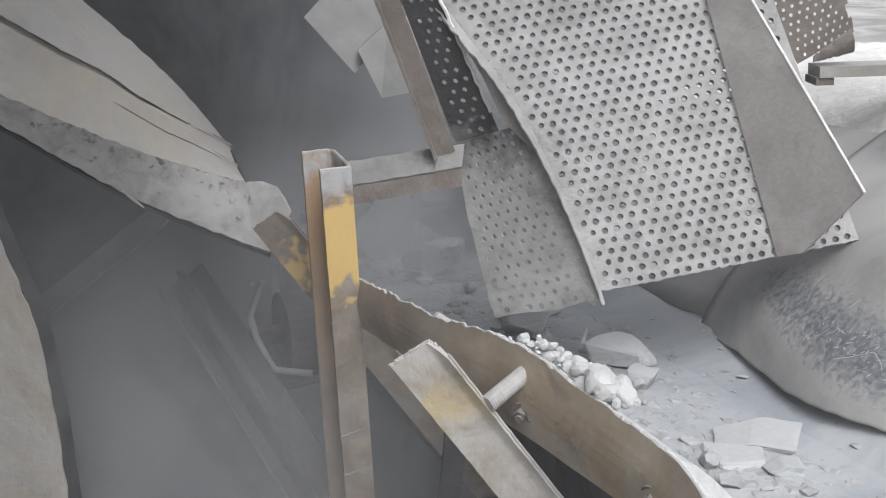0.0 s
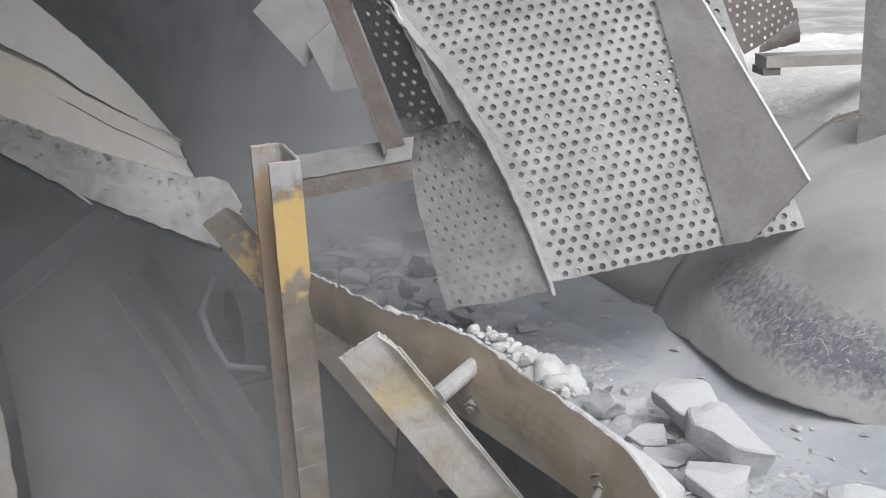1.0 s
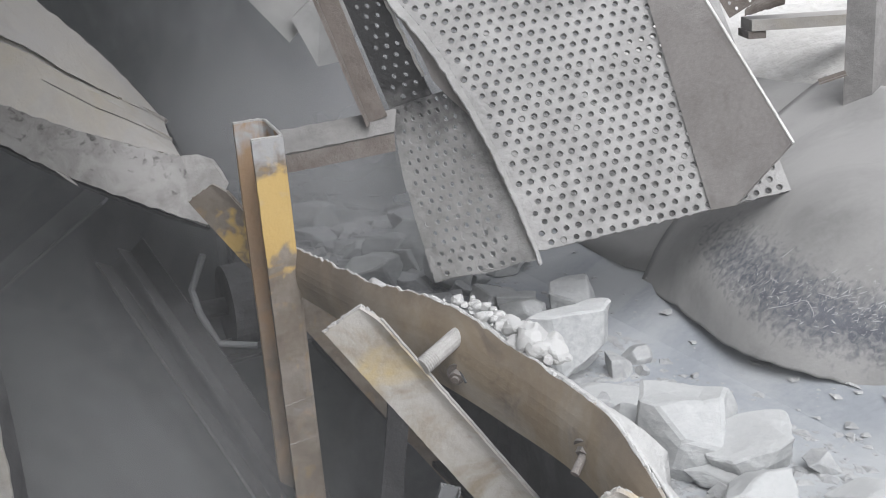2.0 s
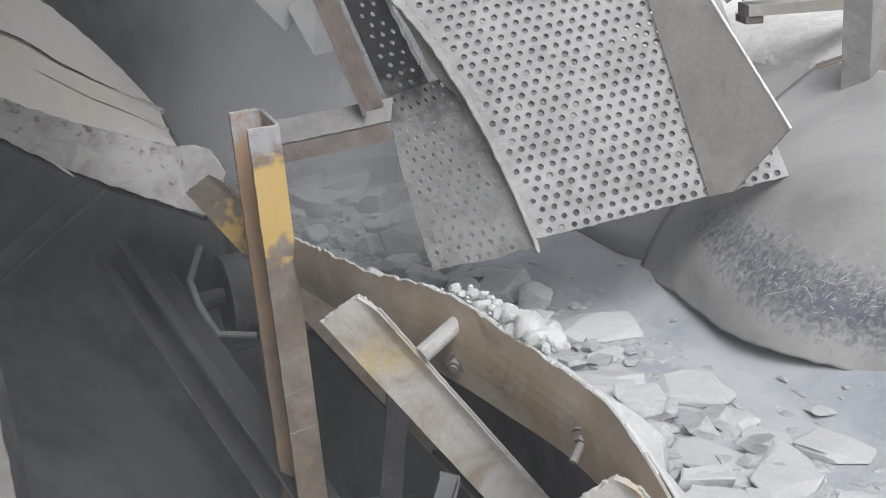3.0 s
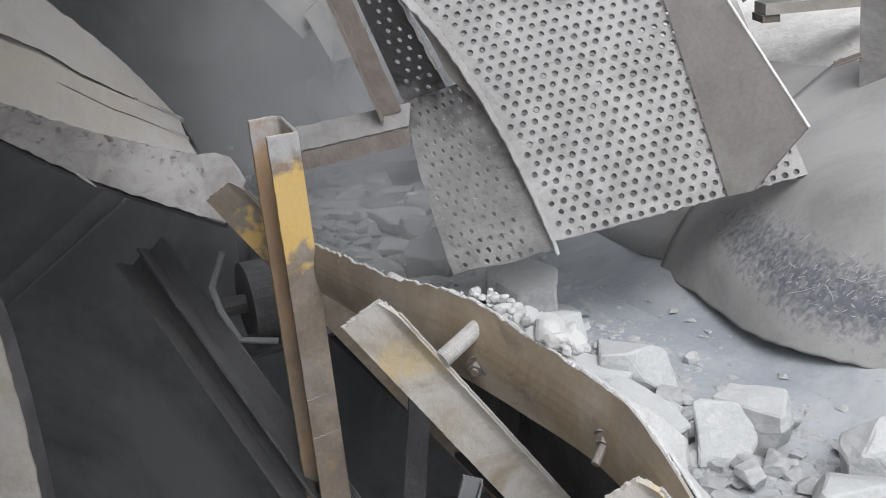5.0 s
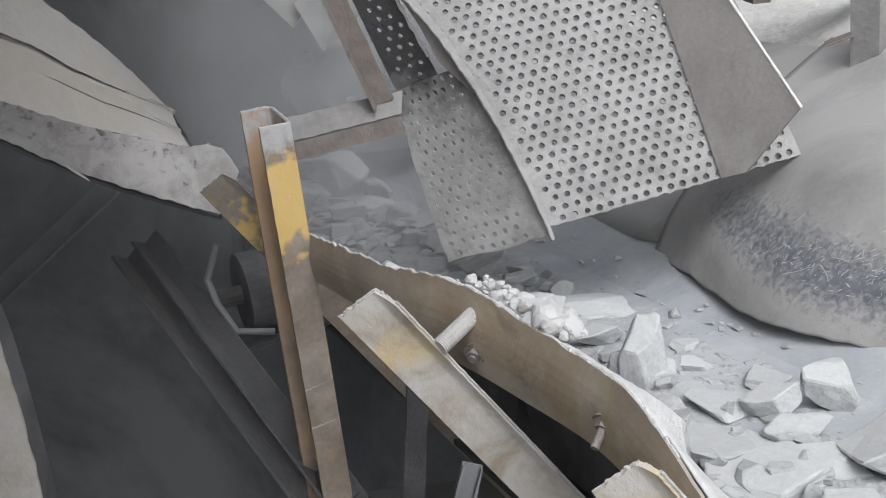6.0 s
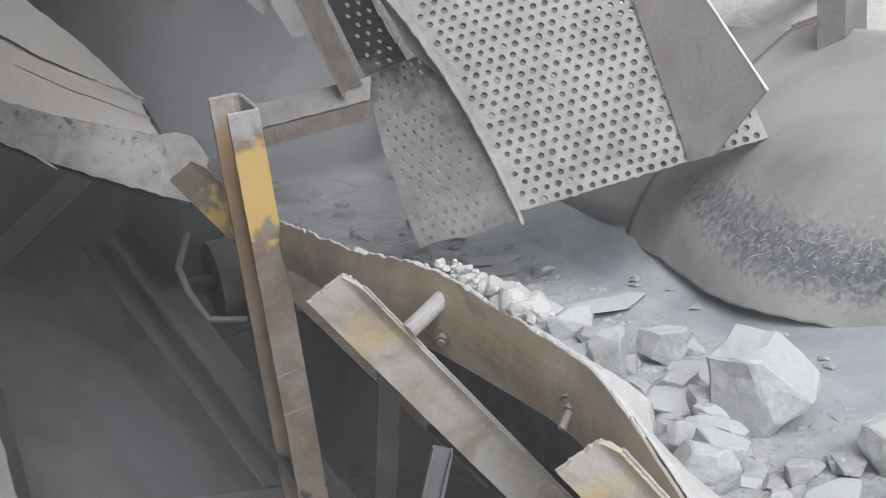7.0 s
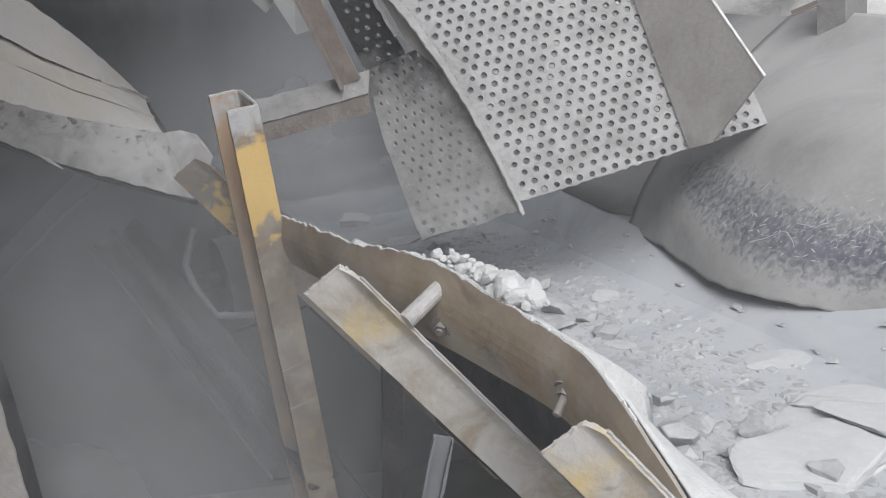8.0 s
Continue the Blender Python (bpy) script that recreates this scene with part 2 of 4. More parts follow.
def channel(w, h, t):
    """A C section: web of width w, two flanges of depth h downwards."""
    return [(-w / 2, 0), (w / 2, 0), (w / 2, -h), (w / 2 - t, -h), (w / 2 - t, -t), (-w / 2 + t, -t), (-w / 2 + t, -h), (-w / 2, -h)]


def angle(w, h, t):
    return [(0, 0), (w, 0), (w, -t), (t, -t), (t, -h), (0, -h)]


def perforated(name, place, away, u_from, u_to, v_from, v_to, pitch, radius, thick, material, parent, label="", seed=1, burr=0.16, clogged=0.03):
    """A punched sheet with real holes in staggered rows. place(u, v) lays metres on the sheet into the world."""
    verts, faces, n, rng = [], [], 10, random.Random(seed)
    row_h = pitch * 0.87
    back = Vector(away) * thick

    def add(points, depth):
        k = len(verts)
        verts.extend(Vector(place(u, v)) + back * depth for u, v in points)
        return list(range(k, k + len(points)))

    def plain(u0, v0, u1, v1):
        for d in (0, 1):
            q = add([(u0, v0), (u1, v0), (u1, v1), (u0, v1)], d)
            faces.append(q if d == 0 else q[::-1])

    rows = int((v_to - v_from) / row_h)
    for r in range(rows):
        v0 = v_from + r * row_h
        v1 = v0 + row_h
        vm = (v0 + v1) / 2
        left, right = u_from(vm), u_to(vm)
        start = math.ceil((left + 0.002 - (pitch / 2 if r % 2 else 0)) / pitch) * pitch + (pitch / 2 if r % 2 else 0)
        count = int((right - 0.002 - start) / pitch)
        if count < 1:
            plain(left, v0, right, v1)
            continue
        plain(left, v0, start, v1)
        plain(start + count * pitch, v0, right, v1)
        for c in range(count):
            u0 = start + c * pitch
            um = u0 + pitch / 2 + rng.uniform(-0.0008, 0.0008)
            vc = vm + rng.uniform(-0.0008, 0.0008)
            rad = radius * rng.uniform(0.94, 1.05)
            ring, rim = [], []
            for k in range(n):
                q = 2 * math.pi * (k + 0.5) / n
                cx, cy = math.cos(q), math.sin(q)
                f = 1 / max(abs(cx) / (pitch / 2), abs(cy) / (row_h / 2))
                ring.append((um + cx * rad, vc + cy * rad))
                rim.append((u0 + pitch / 2 + cx * f, vm + cy * f))
            # the square's own corners close the cell
            corners = [(u0 + pitch, v1), (u0, v1), (u0, v0), (u0 + pitch, v0)]
            fi, fo, fc = add(ring, 0), add(rim, 0), add(corners, 0)
            lift = -burr * rng.uniform(0.3, 1.2)
            mid = add([(um + (a - um) * 1.16, vc + (b - vc) * 1.16) for a, b in ring], lift)
            foot = add([(um + (a - um) * 1.38, vc + (b - vc) * 1.38) for a, b in ring], 0)
            if rng.random() < clogged:
                faces.append(add(ring, 0.35))
            bi, bo, bc = add(ring, 1), add(rim, 1), add(corners, 1)
            for k in range(n):
                j = (k + 1) % n
                faces.append([foot[k], fo[k], fo[j], foot[j]])
                faces.append([mid[k], foot[k], foot[j], mid[j]])
                faces.append([fi[k], mid[k], mid[j], fi[j]])
                faces.append([bi[j], bo[j], bo[k], bi[k]])
                faces.append([fi[j], bi[j], bi[k], fi[k]])
                a, b = rim[k], rim[j]
                if abs(a[0] - b[0]) > 1e-6 and abs(a[1] - b[1]) > 1e-6:
                    best = min(range(4), key=lambda m: (corners[m][0] - (a[0] + b[0]) / 2) ** 2 + (corners[m][1] - (a[1] + b[1]) / 2) ** 2)
                    faces.append([fo[k], fc[best], fo[j]])
                    faces.append([bo[j], bc[best], bo[k]])
    # the cut edges all round
    top = v_from + rows * row_h
    for r in range(rows):
        v0, v1 = v_from + r * row_h, v_from + (r + 1) * row_h
        vm = (v0 + v1) / 2
        for u in (u_from(vm), u_to(vm)):
            a, b = add([(u, v0), (u, v1)], 0), add([(u, v0), (u, v1)], 1)
            faces.append([a[0], a[1], b[1], b[0]])
    for v, vv in ((v_from, v_from + row_h / 2), (top, top - row_h / 2)):
        a, b = add([(u_from(vv), v), (u_to(vv), v)], 0), add([(u_from(vv), v), (u_to(vv), v)], 1)
        faces.append([a[0], a[1], b[1], b[0]])
    me = bpy.data.meshes.new(name)
    me.from_pydata([tuple(p) for p in verts], [], faces)
    bm = bmesh.new()
    bm.from_mesh(me)
    bmesh.ops.remove_doubles(bm, verts=bm.verts[:], dist=0.0002)
    bm.to_mesh(me)
    bm.free()
    me.materials.append(material)
    ob = new(name, me)
    ob.parent = parent
    return tagged(ob, label) if label else ob


def with_values(ob, name, value):
    """Gives a mesh a value at every vertex, from its place."""
    layer = ob.data.attributes.new(name, "FLOAT", "POINT")
    for k, v in enumerate(ob.data.vertices):
        layer.data[k].value = value(v.co)
    return ob


# ---------------------------------------------------------------- the conveyor's own axes
ALONG = Vector((0.3595, -0.9325, 0.035)).normalized()      # the way the load travels
ACROSS = Vector((0.9325, 0.3595, 0)).normalized()
RISE = ALONG.cross(ACROSS)
RISE = RISE if RISE.z > 0 else -RISE
ORIGIN = Vector((0.49, 2.2, 1.0))
SPEED = 1.9


def on(s, l, h=0.0):
    """A place by metres along the belt, across it and above it."""
    return ORIGIN + ALONG * s + ACROSS * l + RISE * h


def trough(l):
    """Height of the belt's surface across its width: a flat middle and raised wings."""
    return 0.42 * max(0.0, abs(l + 0.27) - 0.15)


def between(x, table):
    """A value read from a short table of (x, value) by straight lines."""
    if x <= table[0][0]:
        return table[0][1]
    for (a, va), (b, vb) in zip(table, table[1:]):
        if x <= b:
            return va + (vb - va) * (x - a) / (b - a)
    return table[-1][1]


# ---------------------------------------------------------------- ground and building
bm = bmesh.new()
prism(bm, [(-400, -400, -0.3), (400, -400, -0.3), (400, 400, -0.3), (-400, 400, -0.3)], (0, 0, 0.3))
tagged(part("ground", bm, M_GROUND), "pale dusty quarry ground", "ground", kind="structure")

# added walls: the back ones close a dark void, the unseen left one blocks skylight
shed = [("wall_back", (-1.95, 3.2, 0.0), (-0.50, 3.35, 2.6)), ("wall_back_upper", (-0.50, 3.2, 1.06), (0.22, 3.35, 2.6)),
        ("wall_back_low", (-0.50, 3.2, 0.0), (0.22, 3.35, 0.72)), ("wall_back_side", (0.22, 3.2, 0.0), (0.75, 3.35, 1.65)),
        ("shade_wall_left", (-2.1, -1.6, 0.0), (-1.95, 3.35, 2.6)), ("wall_gallery_left", (-8.4, 3.35, 0.0), (-8.25, 20.0, 2.6)),
        ("wall_gallery_end", (-8.4, 20.0, 0.0), (0.75, 20.15, 2.6)), ("wall_gallery_right", (0.6, 3.35, 0.0), (0.75, 20.0, 1.65))]
for nm, a, b in shed:
    tagged(part(nm, block(a, b), M_WALL), "dark dusted wall added to close off the shaded space", "wall", kind="structure")
# unseen slab added overhead; its slanted edge sets how much light gets in
bm = bmesh.new()
prism(bm, [(-2.1, -1.6, 2.6), (-0.16, -1.6, 2.6), (-0.06, 2.2, 2.6), (0.02, 3.35, 2.6), (-2.1, 3.35, 2.6)], (0, 0, 0.1))
tagged(part("ceiling", bm, M_WALL), "unseen dark ceiling added to shade the left side", "ceiling", kind="structure")
# unseen roof added so that the opening behind the belt stays dark
tagged(part("shade_roof_gallery", block((-8.4, 3.35, 2.6), (0.02, 20.15, 2.7)), M_WALL), "unseen dark roof added to keep the space behind dark", "ceiling", kind="structure")

# ---------------------------------------------------------------- conveyor belt and its frame
belt = thing("conveyor_belt", "blue-grey dusty rubber belt carrying broken stone", "conveyor belt")
bm = sheet(lambda u, v: on(-19.5 + 22.5 * u, -0.49 + 0.55 * v, trough(-0.49 + 0.55 * v)), 60, 16, 0.012)
part("carrying_strand", bm, M_BELT, belt, smooth=False)

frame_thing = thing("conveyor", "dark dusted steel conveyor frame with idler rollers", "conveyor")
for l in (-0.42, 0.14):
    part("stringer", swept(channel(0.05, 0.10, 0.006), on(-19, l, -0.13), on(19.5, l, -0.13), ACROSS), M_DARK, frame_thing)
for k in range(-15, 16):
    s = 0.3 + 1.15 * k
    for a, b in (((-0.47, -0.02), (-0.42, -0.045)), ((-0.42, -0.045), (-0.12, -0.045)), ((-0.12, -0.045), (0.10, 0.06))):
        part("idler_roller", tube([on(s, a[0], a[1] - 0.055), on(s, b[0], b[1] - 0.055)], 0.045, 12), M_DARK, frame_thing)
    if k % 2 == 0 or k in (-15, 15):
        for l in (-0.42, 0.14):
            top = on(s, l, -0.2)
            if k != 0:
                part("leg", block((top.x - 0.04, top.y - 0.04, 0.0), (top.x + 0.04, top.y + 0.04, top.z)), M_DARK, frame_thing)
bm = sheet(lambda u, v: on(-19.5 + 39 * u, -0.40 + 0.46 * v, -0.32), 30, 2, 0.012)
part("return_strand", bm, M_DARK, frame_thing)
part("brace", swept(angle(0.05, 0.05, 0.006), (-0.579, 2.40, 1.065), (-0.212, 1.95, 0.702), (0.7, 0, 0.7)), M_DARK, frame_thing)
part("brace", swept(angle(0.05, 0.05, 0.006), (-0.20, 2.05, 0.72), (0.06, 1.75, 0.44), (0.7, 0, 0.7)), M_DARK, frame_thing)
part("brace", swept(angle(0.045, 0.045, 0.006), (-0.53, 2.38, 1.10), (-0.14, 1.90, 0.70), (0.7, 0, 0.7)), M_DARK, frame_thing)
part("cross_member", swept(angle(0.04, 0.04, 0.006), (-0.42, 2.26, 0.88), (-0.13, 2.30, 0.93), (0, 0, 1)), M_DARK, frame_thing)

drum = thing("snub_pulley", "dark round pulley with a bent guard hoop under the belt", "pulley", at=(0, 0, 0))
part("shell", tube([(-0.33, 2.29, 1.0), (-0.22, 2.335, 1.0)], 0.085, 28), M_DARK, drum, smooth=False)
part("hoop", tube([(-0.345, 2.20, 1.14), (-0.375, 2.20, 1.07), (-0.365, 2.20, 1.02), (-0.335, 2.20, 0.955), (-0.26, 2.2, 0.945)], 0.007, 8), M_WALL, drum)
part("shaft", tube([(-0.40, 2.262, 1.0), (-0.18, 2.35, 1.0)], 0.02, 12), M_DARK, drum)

wall_brace = thing("diagonal_brace", "dusty dark diagonal steel brace in the shade", "brace")
part("bar", swept(angle(0.05, 0.05, 0.006), (-1.05, 2.60, 0.856), (-0.62, 2.60, 1.168), (0.6, 0, 0.8)), M_WALL, wall_brace)

# ---------------------------------------------------------------- near side plate with its brackets
side = thing("side_plate", "dusted tan steel side plate with a ragged dusty top edge", "side plate")
L_AT = ((-0.5, -0.74), (0.05, -0.685), (0.36, -0.645), (0.53, -0.585), (0.75, -0.548), (0.9, -0.54), (1.1, -0.545), (1.5, -0.56))
TOP_AT = ((-0.3, 0.235), (0.08, 0.224), (0.36, 0.226), (0.45, 0.232), (0.52, 0.222), (0.63, 0.201), (0.75, 0.183), (0.83, 0.173), (0.885, 0.146), (0.95, 0.106), (1.15, -0.01), (1.3, -0.06))
LOW_AT = ((-0.3, 0.15), (0.34, 0.131), (0.46, 0.106), (0.57, 0.088), (0.7, 0.078), (0.79, 0.066), (0.95, 0.01), (1.3, -0.14))


def eased(x, table):
    return sum(between(x + d, table) for d in (-0.05, -0.025, 0, 0.025, 0.05)) / 5


def ragged_edge(s):
    """How the plate's top edge wanders, less where it is newer."""
    return (0.006 * noise.noise(Vector((s * 30, 0, 1))) + 0.004 * noise.noise(Vector((s * 90, 2, 1)))) * between(s, ((0.6, 1.0), (0.8, 0.35), (1.0, 0.2)))


def side_at(u, v):
    s = -0.30 + 1.5 * u
    top, low = between(s, TOP_AT), eased(s, LOW_AT)
    ragged = ragged_edge(s) if v > 0.99 else 0.0
    return on(s, eased(s, L_AT) - 0.010 * math.sin(v * math.pi), low + (top - low) * v + ragged)


plate = part("plate", sheet(side_at, 220, 8, 0.006), M_SIDE, side)


def shade_grime(c):
    """Painted shade mixed with grime: darker along the top edge and towards the post."""
    s, h = (c - ORIGIN).dot(ALONG), (c - ORIGIN).dot(RISE)
    top, low = between(s, TOP_AT), eased(s, LOW_AT)
    v = (h - low) / max(0.02, top - low)
    return between(s, ((-0.3, 0.60), (0.2, 0.52), (0.5, 0.34), (1.2, 0.30))) + 0.22 * (v - 0.6)


with_values(plate, "wear_shade", shade_grime)


def ledge_at(u, v):
    """Dust packed between the plate and the belt's raised edge."""
    s = 0.30 + 0.9 * u
    outer = on(s, eased(s, L_AT) + 0.012, between(s, TOP_AT) - 0.006)
    l = eased(s, L_AT) + 0.03 + 0.14 * u * u
    inner = on(s, l, max(trough(l) - 0.004, between(s, TOP_AT) - 0.012 - 0.09 * u) if u < 0.6 else trough(l) - 0.003)
    p = outer.lerp(inner, v)
    return p + RISE * (wobble(p, 60, 0.004) * math.sin(v * math.pi) + 0.006 * math.sin(v * math.pi))


tagged(part("packed_dust", sheet(ledge_at, 90, 8, 0.003), M_CHIP, smooth=True), "white stone dust packed against the side plate", "stone dust", kind="stuff")

bm = bmesh.new()
rng = random.Random(3)
for k in range(75):
    s = 0.02 + 0.90 * k / 75 + rng.uniform(-0.004, 0.004)
    r = (0.0015 if s < 0.45 else 0.0026) * rng.uniform(0.5, 1.3)
    ln = rng.uniform(0.008, 0.03)
    pts = []
    for i in range(4):
        x = s + ln * i / 3
        pts.append(on(x, eased(x, L_AT) + 0.003 + rng.uniform(-0.001, 0.001),
                      between(x, TOP_AT) + ragged_edge(x) + rng.uniform(-0.001, 0.0005)))
    tube(pts, r, 6, bm)
tagged(part("dust_crust", bm, M_CHIP, side, "white crust of stone dust along the top edge"), kind="stuff")

LEAN = Vector((math.cos(radians(57)), 0.15, -math.sin(radians(57)))).normalized()
WEB = Vector((0.9, 0.0, 0.42))
M_B2 = worn("dusted_channel_with_yellow", M_STRUT, ((0.46, 0.38, 0.24), (0.56, 0.42, 0.17)), "wear_shade", 18, 0.15)
for k, (top, mat, lab) in enumerate((((-0.306, 2.07, 1.298), M_POST_PAINT, "dark yellow leaning steel channel behind the post"),
                                      ((-0.026, 1.468, 1.258), M_B2, "dusted tan leaning steel channel with a ragged cut end"),
                                      ((0.221, 0.945, 1.262), M_B2, "worn yellow leaning steel channel with a ragged cut end"))):
    t = thing("leaning_bracket", lab, "steel bracket", "brackets along the side plate")
    hw = (0.031, 0.033, 0.027)[k]
    s = (WEB - LEAN * WEB.dot(LEAN)).normalized()
    u = s.cross(LEAN).normalized()
    lip_h = (0.006, 0.013, 0.011)[k]

    def web_at(a, b):
        """A shallow rolled channel: low edge on one side, a curled flange with a clipped corner on the other."""
        rise = lip_h * max(0.0, (b - 0.72) / 0.28) ** 1.8
        start = (0.026, 0.026, 0.016)[k] * max(0.0, (b - 0.83) / 0.17) + (1, 1, 0.6)[k] * (0.0035 * noise.noise(Vector((b * 9, k, 0))) + 0.0018 * noise.noise(Vector((b * 28, k, 3))))
        d = start + 0.95 * a ** 1.5
        edge = (0.0004 * noise.noise(Vector((d * 60, b * 3, k))) + 0.0006 * noise.noise(Vector((d * 170, b * 3, k)))) * (1 if b in (0.0, 1.0) else 0)
        return Vector(top) + LEAN * d + s * (hw * (2.22 * b - 1.03) + edge) - u * (rise + 0.0005 * noise.noise(Vector((d * 25, b * 5, k + 9))))

    web = part("web", sheet(web_at, 160, 24, -0.005), mat, t, smooth=False)
    with_values(web, "wear_shade", lambda c: (0.66, 0.47, 0.50)[k] - (5.0, 2.2, 3.0)[k] * abs((c - Vector(top)).length - (0.11, 0.10, 0.06)[k]))
    bm = bmesh.new()
    for b, rad in ((1.0, 0.0022), (0.0, 0.0013)):
        tube([web_at((j / 160) ** 0.8, b) + Vector((noise.noise(Vector((j * 0.7, b, k))), 0, noise.noise(Vector((j * 0.7, b, k + 5))))) * 0.0004 for j in range(161)], rad, 6, bm)
    part("flange_edge", bm, M_CRUST if k else M_POST, t, "dust-crusted flange edge")

    if k:
        bm, rng = bmesh.new(), random.Random(70 + k)
        for q in range(900):
            d = 0.0 if q < 90 else 0.06 * rng.random() ** 1.6 if q < 700 else rng.uniform(0, 0.5)
            across = rng.uniform(-1, 1) if q < 700 else rng.choice((-1, 1)) * rng.uniform(0.88, 1.08)
            c = web_at(((d + 0.001) / 0.95) ** 0.667, min(1.0, max(0.0, (across + 1) / 2.16))) - u * 0.0004
            r = rng.uniform(0.0008, 0.0026) * (1.4 if q < 90 else 1.0) * (1, 1, 0.55)[k]
            v = [bm.verts.new(c + s * (r * a) + LEAN * (r * b2) - u * (r * h)) for a, b2, h in ((-1, -1, -0.4), (1, -0.8, -0.4), (0.9, 1, -0.4), (-0.8, 1, -0.4), (-0.3, -0.3, 0.4), (0.4, 0.2, 0.45))]
            for f in ((0, 1, 4), (1, 2, 5), (1, 5, 4), (2, 3, 5), (3, 0, 4), (3, 4, 5)):
                bm.faces.new([v[i] for i in f])
        tagged(part("dust_crust", bm, M_CRUST, t, "pale dust crust on the cut end"), kind="stuff")
        for d, b, ln in ((0.035, 0.80, 0.011), (0.085, 0.58, 0.006), (0.115, 0.80, 0.007), (0.185, 0.78, 0.009), (0.205, 0.86, 0.010), (0.265, 0.80, 0.007)):
            pts = [web_at(((d + ln * j / 4) / 0.95) ** 0.667, b + 0.03 * math.sin(j * 1.3)) - u * 0.0002 for j in range(5)]
            part("scar", tube(pts, 0.0009, 5), M_RUST, t, "dark rusty scar")

peg = thing("spacer_bolt", "dusty threaded spacer rod between channel and side plate", "bolt")
rod = part("rod", tube([(0.071, 1.468, 1.180), (0.141, 1.523, 1.215)], 0.0125, 14), M_CRUST, peg)
part("collar", tube([(0.128, 1.5128, 1.2085), (0.141, 1.523, 1.215)], 0.0155, 14), M_CRUST, peg)
part("washer", tube([(0.138, 1.5206, 1.2135), (0.1395, 1.5218, 1.2143)], 0.019, 14), M_CRUST, peg)
for k in range(6):
    c = V(0.073, 1.4695, 1.181).lerp(V(0.086, 1.480, 1.1875), k / 5)
    d = V(0.066, 0.052, 0.033).normalized() * 0.0012
    part("thread", tube([c - d * 0.6, c + d * 0.6], 0.0131, 14), M_STEEL, rod)
for a, b in (((0.120, 1.507, 1.150), (0.113, 1.492, 1.146)), ((0.261, 1.276, 1.144), (0.241, 1.251, 1.122))):
    t = thing("plate_bolt", "dusty bolt and nut through the side plate", "bolt", "bolts of the side plate")
    a, b = Vector(a), Vector(b)
    w = (b - a).normalized()
    shank = part("shank", tube([a, b], 0.0055, 10), M_RUST, t)
    part("nut", tube([a + w * 0.004, a + w * 0.013], 0.0105, 6), M_RUST, shank)
    part("washer", tube([a, a + w * 0.003], 0.017, 16), M_RUST, shank)
    down = (ALONG - RISE * 0.42).normalized()
    # no hole is cut: a thin dark rod stands for the slit's shade
    part("slot_shade", tube([a + w * 0.002 - down * 0.020 + RISE * 0.009, a + w * 0.002 + down * 0.002 + RISE * 0.012, a + w * 0.002 + down * 0.026 + RISE * 0.006], 0.0018, 6), M_DARK, t, "dark rod standing for the shade in the slotted hole")

hose = thing("rubber_strip", "pale dusty rubber strip hanging under the belt", "rubber strip")
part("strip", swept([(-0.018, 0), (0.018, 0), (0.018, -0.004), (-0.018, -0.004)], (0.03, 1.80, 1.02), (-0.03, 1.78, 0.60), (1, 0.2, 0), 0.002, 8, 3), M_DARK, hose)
stub = thing("cut_channel", "dusty cut steel channel end under the bracket", "steel channel")
part("piece", swept(channel(0.03, 0.02, 0.004), (0.099, 1.50, 0.985), (0.03, 1.48, 0.78), (1, 0, 0.2), 0.001, 6, 9), M_WALL, stub)

# ---------------------------------------------------------------- steel post with its arm
post = thing("steel_post", "rusty steel post with a bright yellow painted patch", "post")
PX, PD = Vector((0.887, 0.461, 0)), Vector((-0.461, 0.887, 0))
corner = Vector((-0.180, 1.872, 0))
POST_W, POST_D, POST_T, POST_TOP = 0.057, 0.086, 0.006, 1.419
# an open channel seen from above: front flange, rounded web corners, back flange; its mouth faces away from the belt
SECTION = ((0, 0), (POST_W - 0.007, 0), (POST_W - 0.002, 0.002), (POST_W, 0.007), (POST_W, POST_D - 0.012), (POST_W - 0.004, POST_D - 0.004), (POST_W - 0.012, POST_D), (0, POST_D),
           (0, POST_D - POST_T), (POST_W - 0.014, POST_D - POST_T), (POST_W - POST_T - 0.002, POST_D - 0.010), (POST_W - POST_T, POST_D - 0.015), (POST_W - POST_T, 0.012),
           (POST_W - POST_T - 0.003, POST_T + 0.002), (POST_W - 0.012, POST_T), (0, POST_T))


def post_ring(z, slant=0.0, section=SECTION):
    out = []
    for a, b in section:
        worn_back = (0.0008 * noise.noise(Vector((z * 24, b * 9, 0))) + 0.0008 * noise.noise(Vector((z * 110, b * 9, 2)))) if a == 0 else 0.0
        q = corner + PX * (a + worn_back) + PD * b
        chip = 0.0022 * noise.noise(Vector((a * 130, b * 130, 4))) if slant else 0.0
        out.append(Vector((q.x + 0.017 * (POST_TOP - z), q.y, z + slant * b / POST_D + chip)))
    return out


bm = bmesh.new()
levels = [(POST_TOP * k / 150, 0.018 if k == 150 else 0.0) for k in range(151)]
outer = [[bm.verts.new(p) for p in post_ring(z, sl)] for z, sl in levels]
for a, b in zip(outer, outer[1:]):
    for i in range(len(SECTION)):
        j = (i + 1) % len(SECTION)
        bm.faces.new((a[i], a[j], b[j], b[i]))
bm.faces.new(outer[0][::-1])
bm.faces.new(outer[-1])
shaft = part("channel", bm, M_POST_PAINT, post)


def on_face(c):
    """True on the outside of the front flange."""
    return (c - corner).dot(PD) < 0.004 or (c - corner).dot(PX) > POST_W - 0.003


